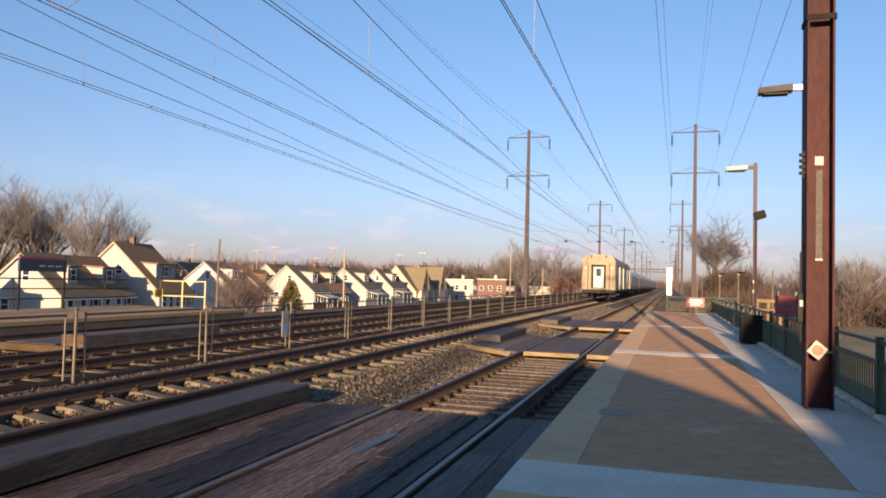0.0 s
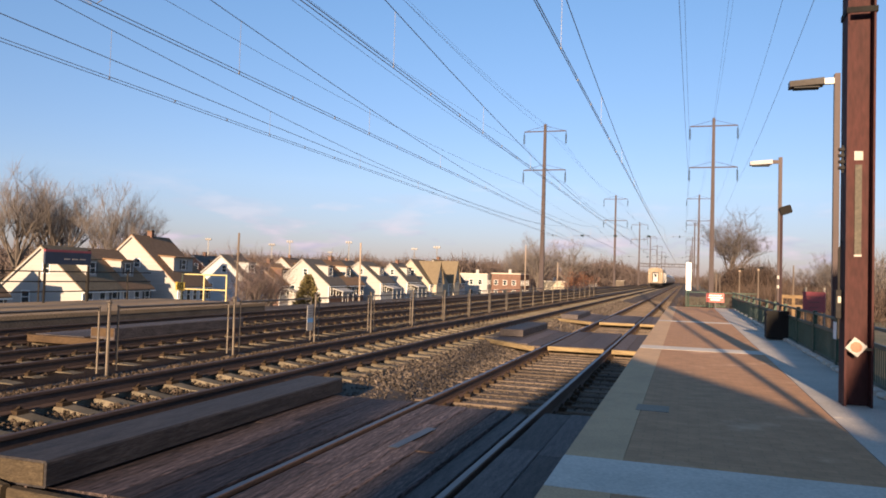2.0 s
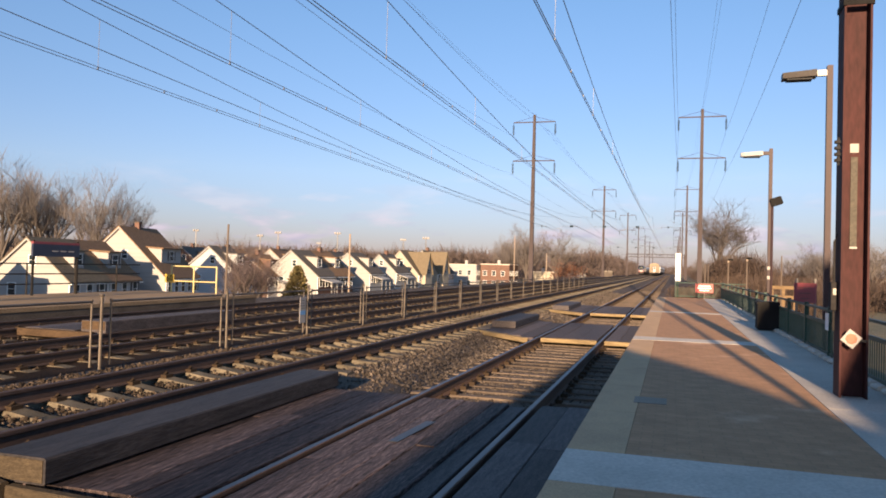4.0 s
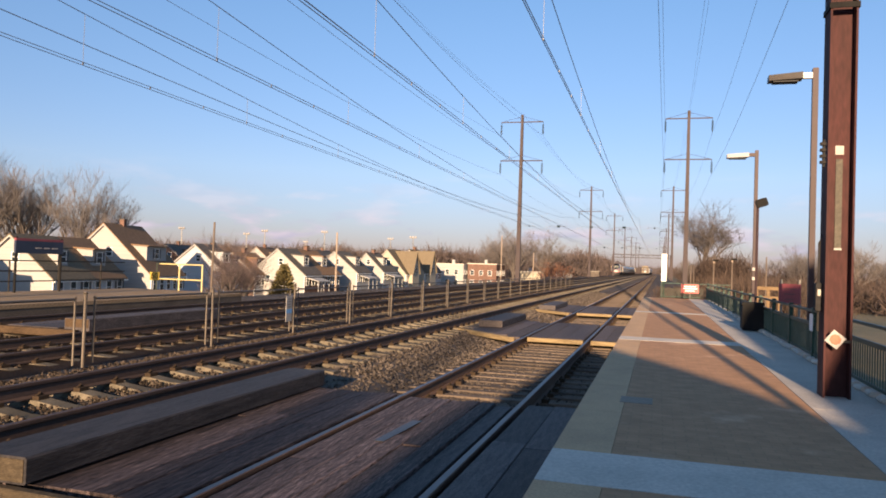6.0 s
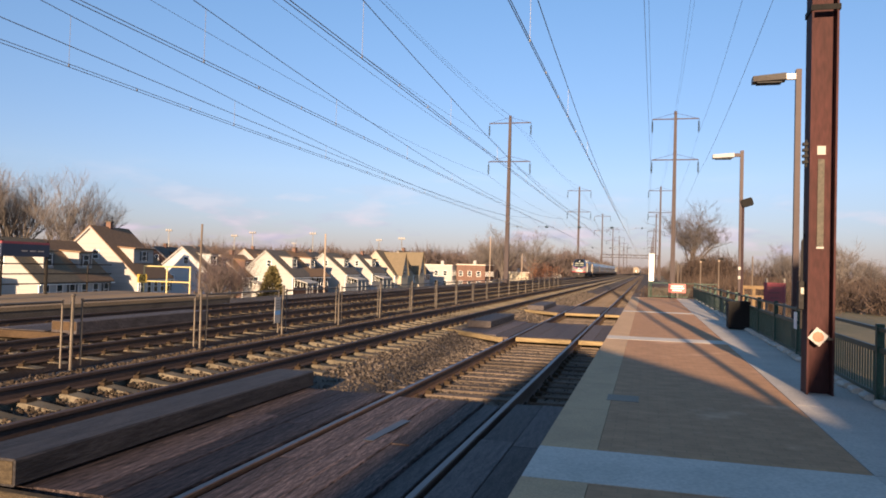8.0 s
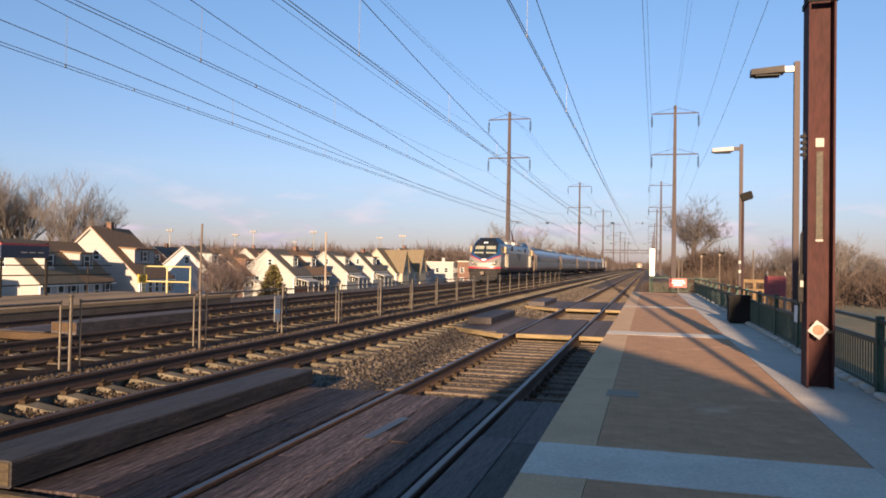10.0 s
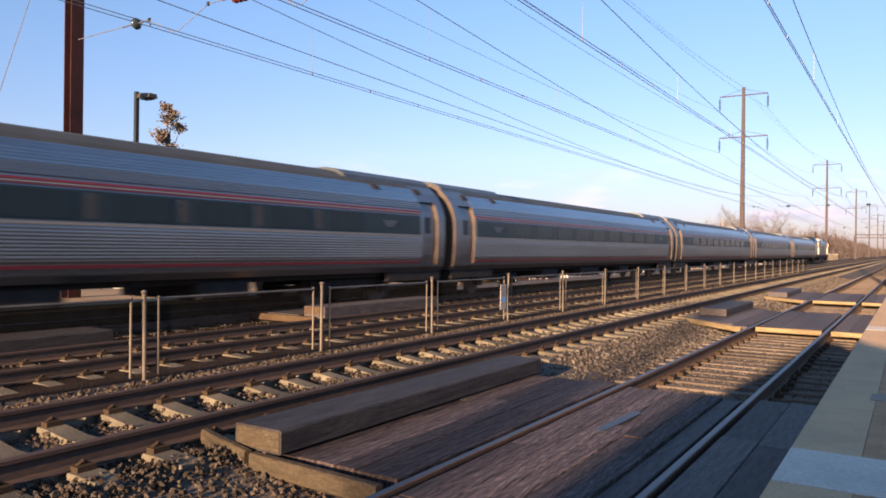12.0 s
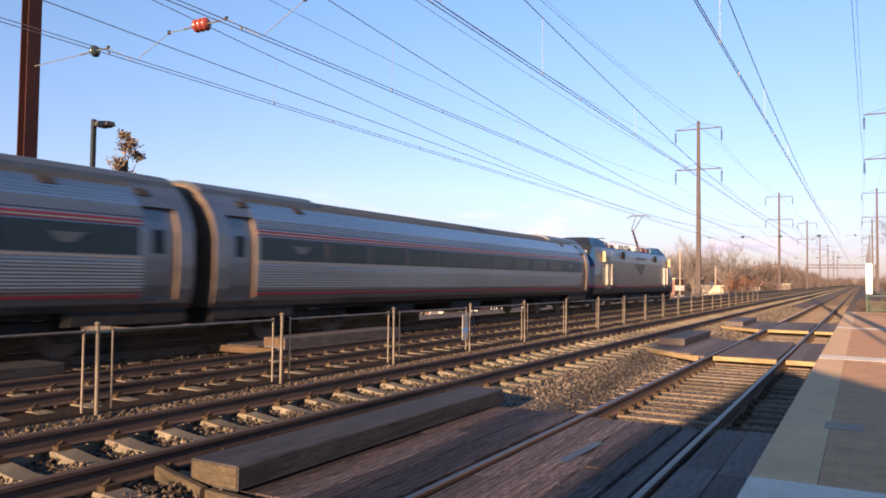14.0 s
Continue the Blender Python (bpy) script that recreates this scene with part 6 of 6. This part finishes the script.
build_house(-92, 126, 10, 5, 10, G, 0.0, 4.0, "house_brick", "roof_dark")
build_house(-86, 150, 8, 5, 10, G, 0.0, 4.4, "siding", "roof_brown")
build_house(-82, 172, 5, 5, 10, G, 0.0, 4.4, "siding_grey", "roof_dark")


# ---- trees ----
def grow(s, start, way, length, radius, level, rng, spread, kids, thin, rise=0.24):
    """A limb with its side limbs; the last ones are thin twigs."""
    p, d = Vector(start), Vector(way).normalized()
    if level == 0:   # a twig: a three-sided spike
        u = d.orthogonal().normalized() * radius
        w = d.cross(u)
        s.add([p + u, p - u * .5 + w * .87, p - u * .5 - w * .87, p + d * length], [(0, 1, 3), (1, 2, 3), (2, 0, 3)], 1)
        return
    pts, rad = [p.copy()], [radius]
    n = 4 if level > 1 else 2
    for i in range(n):
        d = (d + Vector((rng.uniform(-1, 1), rng.uniform(-1, 1), rng.uniform(-.35, .7))) * 0.17).normalized()
        p = p + d * length / n
        pts.append(p.copy())
        rad.append(radius * (1 - 0.6 * (i + 1) / n))
    s.tube(pts, rad, 5 if level > 1 else 3, 0 if level > 1 else 1, caps=False)
    for k in range(kids[level]):
        f = rng.uniform(0.3, 1.0)
        i = min(n - 1, int(f * n))
        base = pts[i].lerp(pts[i + 1], f * n - i)
        side = Vector((rng.uniform(-1, 1), rng.uniform(-1, 1), rng.uniform(-0.5, 0.7))).normalized()
        nd = (d * (1 - spread) + side * spread + Vector((0, 0, rise))).normalized()
        grow(s, base, nd, length * rng.uniform(0.46, 0.74), max(rad[i] * rng.uniform(0.4, 0.58), thin), level - 1, rng, spread, kids, thin, rise)


def tree_meshes(seed, height, twig="twig", kids=(0, 11, 8, 7), thin=0.014, spread=0.6, rise=0.24, lean=0.0, bare=0.24):
    rng = random.Random(seed)
    trunk, crown = Shape(), Shape()
    th = height * bare
    top = Vector((rng.uniform(-.2, .2) + lean, rng.uniform(-.2, .2), th))
    trunk.tube([(0, 0, -0.6), (0, 0, 0.3), top * .6, top], [height * .032, height * .022, height * .019, height * .017], 9)
    for k in range(6):
        a = 2 * math.pi * k / 6 + rng.uniform(-.4, .4)
        w = Vector((math.cos(a) * .8 + lean * .35, math.sin(a) * .8, rng.uniform(.55, 1.5) + rise))
        grow(crown, top * rng.uniform(.8, 1.0), w, height * rng.uniform(.32, .42), height * .0105, 3, rng, spread, kids, thin, rise)
    grow(crown, top, (rng.uniform(-.1, .1) + lean * .3, rng.uniform(-.1, .1), 1), height * .45, height * .014, 3, rng, spread, kids, thin, rise)
    return trunk.mesh("trunk", M["bark"]), crown.mesh("crown", [M["bark"], M[twig]])


def place_tree(meshes, x, y, z, scale, turn, label="bare winter tree with a wide twiggy crown"):
    t = thing("tree", label, "tree", pose(x, y, z, 0, 0, turn) @ Matrix.Diagonal((scale, scale, scale, 1)), group="bare trees")
    part("trunk", meshes[0], None, t)
    part("crown", meshes[1], None, t)


TREES = [tree_meshes(k, 14, "twig_pale", (0, 9, 8, 6), 0.011, 0.52, 0.34, 0.0, 0.26) for k in (11, 15, 13, 16)]
PALE_TREES = [tree_meshes(k, 14, "twig_pale", (0, 11, 8, 6), 0.011, 0.62, 0.25) for k in (17, 18)]
LIGHT_TREES = [tree_meshes(k, 14, "twig_pale", (0, 10, 7, 4), 0.017, 0.58, 0.3) for k in (21, 22, 23, 24)]
END_TREE = tree_meshes(33, 14, "twig", (0, 10, 8, 8), 0.013, 0.62, 0.2, 0.55, 0.3)
SPOTS = [(-92, 92, G, 1.52, 10), (-83.5, 93, G, 1.3, 80), (-100, 98, G, 1.42, 310), (-88, 103, G, 1.35, 140), (-96, 88, G, 1.58, 60),
         (-38.5, 214, G, 1.42, 50), (-31, 222, G, 1.4, 170), (-45, 226, G, 1.35, 290), (-50, 240, G, 1.25, 20)]
rng = random.Random(77)
for k in range(115):
    yy = rng.uniform(100, 220)
    SPOTS.append((14 + (yy - 60) * .14 + rng.uniform(0, 1) ** 1.3 * 130, yy, -2.2, rng.uniform(.45, .68), rng.uniform(0, 360)))
for k in range(30):
    yy = rng.uniform(120, 330)
    SPOTS.append((10 + rng.uniform(0, 12), yy, -1.8, rng.uniform(.4, .62), rng.uniform(0, 360)))
for k, (x, y, z, s, r) in enumerate(SPOTS):
    place_tree(TREES[k % 4] if k < 5 else PALE_TREES[k % 2] if k < 9 else LIGHT_TREES[k % 4], x, y, z, s, r)
place_tree(END_TREE, 7.8, 112, -1.5, 0.98, 0, "upright bare tree with a fan of fine limbs")


def twig_cloud(name, spots, mat, label, seed, per=90, size=0.05, kind="stuff"):
    """Woods and brush too far or too dense to count: stems with fans of thin twigs."""
    rng = np.random.default_rng(seed)
    v, f = [], []
    for x, y, z, h, w in spots:
        n = per
        base = np.stack([x + rng.normal(0, w * .33, n), y + rng.normal(0, w * .33, n), z + h * rng.uniform(0.0, .62, n)], 1)
        d = np.stack([rng.normal(0, .55, n), rng.normal(0, .55, n), rng.uniform(.35, 1.2, n)], 1)
        d /= np.linalg.norm(d, axis=1)[:, None]
        tip = base + d * (h * rng.uniform(.18, .48, n))[:, None]
        tip[:, 2] = np.minimum(tip[:, 2], z + h * (1.02 - 0.45 * (((tip[:, 0] - x) ** 2 + (tip[:, 1] - y) ** 2) / (w * w) * 1.5)))
        side = np.cross(d, rng.normal(0, 1, (n, 3)))
        side /= np.linalg.norm(side, axis=1)[:, None]
        side *= size * rng.uniform(.5, 1.6, n)[:, None]
        k0 = len(v)
        for a, b, c in zip(base - side, base + side, tip):
            v += [tuple(a), tuple(b), tuple(c)]
        f += [(k0 + 3 * i, k0 + 3 * i + 1, k0 + 3 * i + 2) for i in range(n)]
        k0 = len(v)
        v += [(x - .12, y, z - .5), (x + .12, y, z - .5), (x + .03, y, z + h * .8)]
        f.append((k0, k0 + 1, k0 + 2))
    me = bpy.data.meshes.new(name)
    me.from_pydata(v, [], f)
    me.materials.append(mat)
    return whole(name, me, None, label, "woods", kind=kind)


def build_woods():
    rng = random.Random(9)
    far = []
    for k in range(420):   # behind the houses
        a = rng.uniform(-120, -14)
        y = rng.uniform(300, 480)
        far.append((a * y / 130 - 30, y, G, rng.uniform(14, 19), rng.uniform(8, 12)))
    for k in range(200):
        y = rng.uniform(130, 300)
        far.append((rng.uniform(-330, -150), y, G, rng.uniform(12, 17), rng.uniform(5, 8)))
    for k in range(90):
        far.append((rng.uniform(-330, -140), rng.uniform(20, 130), G, rng.uniform(8, 12), rng.uniform(5, 8)))
    twig_cloud("woodland", far, M["wood_far"], "distant brown leafless woodland", 1, per=190, size=0.16)
    ahead = []
    for k in range(170):
        y = rng.uniform(240, 700)
        ahead.append((-20 - abs(rng.gauss(0, 14)) - (y - 240) * .02, y, -2.5, rng.uniform(10, 16), rng.uniform(6, 9)))
    for k in range(110):
        y = rng.uniform(650, 900)
        ahead.append((rng.uniform(-60, 60), y, -2.5, rng.uniform(9, 14), rng.uniform(6, 9)))
    twig_cloud("woodland", ahead, M["wood_far"], "leafless brown woods along the line", 2, per=170, size=0.12)
    right = []
    for k in range(420):
        y = rng.uniform(80, 260)
        right.append((14 + rng.uniform(0, 150) + (y - 70) * .15, y + rng.uniform(0, 50), -2, rng.uniform(3, 6), rng.uniform(4, 7)))
    for k in range(110):   # shrubs along the far side of the lot
        right.append((rng.uniform(9, 75), rng.uniform(63, 84), -1.8, rng.uniform(2, 4.5), rng.uniform(2, 4)))
    for k in range(120):
        y = rng.uniform(110, 420)
        right.append((9.5 + abs(rng.gauss(0, 7)) + (y - 110) * .01, y, -1.5, rng.uniform(3, 6.5), rng.uniform(3, 6)))
    twig_cloud("woodland", right, M["thicket"], "leafless thicket beyond the parking lot", 3, per=260, size=0.03)
    knot = [(rng.uniform(7.6, 13.2), rng.uniform(98, 106), -1.5, rng.uniform(6.5, 8.3) - abs(k - 13) * .1, rng.uniform(2, 3)) for k in range(26)]
    twig_cloud("thicket", knot, M["thicket"], "dense red-brown thicket below a bare tree", 6, per=420, size=0.03)
    brush = []
    for k in range(90):
        y = rng.uniform(47, 110)
        brush.append((rng.uniform(6.5, 12), y, -1.0, rng.uniform(1.6, 3.6), rng.uniform(1.5, 3)))
    for k in range(40):
        brush.append((rng.uniform(2.6, 6.5), rng.uniform(46, 75), -.3, rng.uniform(.5, 1.3), rng.uniform(.8, 1.6)))
    twig_cloud("brush", brush, M["reed"], "dry tan and brown trackside brush", 4, per=190, size=0.012)


build_woods()


def leaf_clump_tree(name, label, x, y, z, h, r, mat, n, seed, cone=True, leaf=0.0):
    rng = random.Random(seed)
    t = thing(name, label, "tree", pose(x, y, z))
    part("trunk", Shape().tube([(0, 0, -.4), (0, 0, h * .9)], [h * .03, h * .008], 7), M["bark"], t)
    s = Shape()
    lumps = []
    for k in range(14):
        f = rng.uniform(.55, 1.0) if h > 8 else rng.uniform(.3, .98)
        w = r * (1.15 - f * .75)
        if leaf:
            f = .66 + .34 * k / 13
            w = r * (.62 if f < .93 else .3)
        lumps.append((rng.uniform(-w, w), rng.uniform(-w, w), h * f, r * (rng.uniform(.22, .38) if leaf else rng.uniform(.22, .5))))
        if not cone:
            s.tube([(0, 0, h * f * .86), (lumps[-1][0], lumps[-1][1], h * f)], [.03, .012], 4)
    for k in range(n):
        u = rng.random() ** (.8 if cone else 1)
        zz = h * (.08 + .9 * u) if cone else h * (.3 + .7 * u)
        rr = r * (1 - u) ** .8 if cone else r * math.sqrt(max(.05, 1 - (2 * u - 1) ** 2)) * (.6 + .4 * math.sin(9 * u + seed))
        a = rng.uniform(0, 6.283)
        d = rr * math.sqrt(rng.random())
        c = Vector((d * math.cos(a), d * math.sin(a), zz))
        if not cone:
            lx, ly, lz, lr = lumps[k % len(lumps)]
            g = Vector((rng.gauss(0, 1), rng.gauss(0, 1), rng.gauss(0, .8))) * lr * .5
            c = Vector((lx, ly, lz)) + g
        o = Vector((math.cos(a), math.sin(a), rng.uniform(.2, 1.0))).normalized()
        e = o.cross(Vector((rng.uniform(-1, 1), rng.uniform(-1, 1), rng.uniform(-1, 1)))).normalized()
        q = (leaf or h * .045) * rng.uniform(.65, 1.35)
        s.add([c - e * q * .35, c + e * q * .35, c + o * q + e * q * .12, c + o * q - e * q * .2], [(0, 1, 2, 3)])
    part("crown", s, mat, t)


leaf_clump_tree("conifer", "small gold-green conifer behind the far platform", -28.5, 57, -4.2, 5.5, 2.0, M["needle"], 2600, 5)
leaf_clump_tree("oak_tree", "slim tree with clinging rust-brown leaves", -27, 22, -4.0, 12.05, .95, M["tan_leaf"], 2300, 8, cone=False, leaf=.125)
leaf_clump_tree("rust_shrub", "rust-red leafy shrub beside the line", -19, 165, -1.5, 4.5, 4.5, M["rust_leaf"], 1500, 9, cone=False)
SHRUB = tree_meshes(31, 6.5, "twig_red", (0, 7, 7, 7), .006)
place_tree(SHRUB, -27.6, 48, -4.2, 1.22, 20, "bare reddish shrub with dense twigs")
place_tree(SHRUB, -31.5, 54, -4.2, 1.1, 140, "bare reddish shrub with dense twigs")


# ---- street poles and lights ----
def utility_pole(x, y, z, h, mat, label, arm=True, thick=.12):
    p = thing("utility_pole", label, "pole", pose(x, y, z, random.uniform(-.6, .6), random.uniform(-.6, .6), 0), group="utility poles")
    part("shaft", Shape().tube([(0, 0, -.5), (0, 0, h)], [thick, thick * .75], 9), mat, p)
    if arm:
        part("cross_arm", Shape().box(-1.1, 1.1, -.05, .05, h - .6, h - .48), mat, p)


def sports_light(x, y, z, h):
    p = thing("sports_light", "tall sports field floodlight pole", "lamp", pose(x, y, z), group="sports field lights")
    part("shaft", Shape().tube([(0, 0, 0), (0, 0, h)], [.18, .12], 8), M["galv"], p)
    part("cross_arm", Shape().box(-1.2, 1.2, -.08, .08, h - .4, h - .2), M["galv"], p)
    for k in range(3):
        part("floodlight", Shape().box(-1.1 + k * .85, -.6 + k * .85, -.3, .1, h - .2, h + .25, bevel=.06), M["white_dull"], p, "pale floodlight")


utility_pole(-21, 35, -1.5, 5.1, M["pole_wood"], "weathered dark wooden pole behind the far platform", False, .07)
utility_pole(-33, 77.5, -4.2, 9.2, M["pole_pale"], "pale stripped wooden pole", False)
utility_pole(-30, 155, -4, 12.5, M["pole_pale"], "pale wooden pole beside the line", False)
utility_pole(-24, 160, -4, 9, M["pole_pale"], "pale wooden pole beside the line", False)
for px, d in ((320, 250), (435, 250), (467, 250), (573, 250), (690, 280), (730, 240), (540, 330)):
    a = radians(16.3) + math.atan((784 - px) / 1307)
    sports_light(2.35 - d * math.sin(a) / math.cos(a - radians(16.3)), d * math.cos(a) / math.cos(a - radians(16.3)), G, 14.5 + (px % 7) * .3)
for x, y, z, h in ((5.55, 48, -.6, 3.1), (6.6, 48, -.9, 3.5), (8.52, 48, -1.0, 3.8), (4.38, 52, -.3, 2.5), (5.7, 78, -1, 3.5)):
    utility_pole(x, y, z, h, M["pole_wood"], "slim weathered post beyond the platform", False, .05)
for x, h in ((5.55, 2.45), (6.6, 2.55)):
    lp = thing("post_lamp", "small dark lamp head on a slim post", "lamp", pose(x, 47.95, h), group="post lamps")
    part("head", Shape().box(-.04, .26, -.1, .1, 0, .1, bevel=.02), M["black"], lp)
    part("bracket", Shape().box(-.05, .05, -.05, .05, -.12, 0.0), M["pole_pale"], lp)
rail = thing("wooden_handrail", "tan wooden handrail beyond the green fence", "handrail", pose(5.2, 24.2, 0))
for x in (0.0, .32, .64):
    part("post", Shape().box(x - .045, x + .045, -.045, .045, -1.0, 1.28), M["beam_tan"], rail)
for z in (.95, 1.24):
    part("rail", Shape().box(-.06, .72, -.06, -.045, z, z + .1), M["beam_tan"], rail)

# gantry over the line, far ahead
gn = thing("signal_gantry", "dark steel signal gantry over the tracks", "gantry", pose(-4, 330, 0))
for x in (-13, 11):
    part("leg", Shape().box(x - .3, x + .3, -.3, .3, -.5, 9), M["pole_far"], gn)
for z in (7.6, 8.8):
    part("beam", Shape().box(-13, 11, -.3, .3, z, z + .3), M["pole_far"], gn)
for k in range(12):
    part("lattice_post", Shape().box(-13 + 2.1 * k, -12.85 + 2.1 * k, -.1, .1, 7.8, 8.9), M["pole_far"], gn)
hut = thing("relay_hut", "small pale equipment cabinet beside the track", "cabinet", pose(-15.0, 212, -.2))
part("body", Shape().box(-1.3, 1.3, -.8, .8, 0, 1.5, bevel=.04), M["concrete_dark"], hut)
part("roof", Shape().box(-1.35, 1.35, -.95, .95, 1.5, 1.6), M["galv"], hut)
lot = whole("parking_lot", Shape().box(10, 70, 14, 62, -1.62, -1.3), M["asphalt"], "grey asphalt parking lot below the platform", "parking lot", kind="structure")


# ---- unseen building behind the camera, its top edge cut to cast platform shade ----
def shade_building():
    """Added shade caster; its top edge is worked back from shadows on the ground."""
    b = thing("station_building", "unseen building behind the camera, shaped to cast the platform shade", "building", pose(0, -14, 0), kind="structure")
    shade_edge = [(2.1, 4.7), (2.25, 5.0), (2.44, 5.24), (2.61, 5.45), (2.78, 5.73), (3.18, 6.28), (3.5, 6.5), (3.75, 6.42), (3.99, 6.16), (4.38, 5.99), (4.97, 5.68), (5.46, 5.36), (5.79, 5.09), (6.02, 4.92), (6.14, 4.95), (6.3, 5.2), (6.5, 5.75), (6.62, 6.25), (6.78, 6.5), (7.1, 7.18), (7.5, 8.2), (7.8, 8.35), (8.79, 8.5)]
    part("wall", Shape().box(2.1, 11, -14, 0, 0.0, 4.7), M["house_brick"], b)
    part("upper_wall", Shape().prism([(2.1, 4.68), (11, 4.68), (11, 8.5)] + shade_edge[::-1], -8, -.01), M["siding"], b)
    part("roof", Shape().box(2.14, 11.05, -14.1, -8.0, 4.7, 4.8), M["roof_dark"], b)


shade_building()

# ---- what moves ----
def motions():
    arriving = [(0.0, 539.6), (3.0, 396.6), (5.5, 277.6), (7.5, 183.1), (10.0, 63.2), (10.5, 40.0), (11.0, 17.2), (11.5, -4.8), (12.5, -49.0), (13.0, -70.6), (13.5, -92.0), (14.0, -113.65)]
    for ob, offset in ARRIVING:
        walk(ob, [(t, pose(X4[0], y + .1 + offset, X4[1])) for t, y in arriving])
    for ob, offset in DEPARTING:
        walk(ob, [(t, pose(X2[0], 69.0 + 47.5 * t + offset, X2[1])) for t in (0.0, 3.5, 7.0, 10.5, 14.0)])


motions()
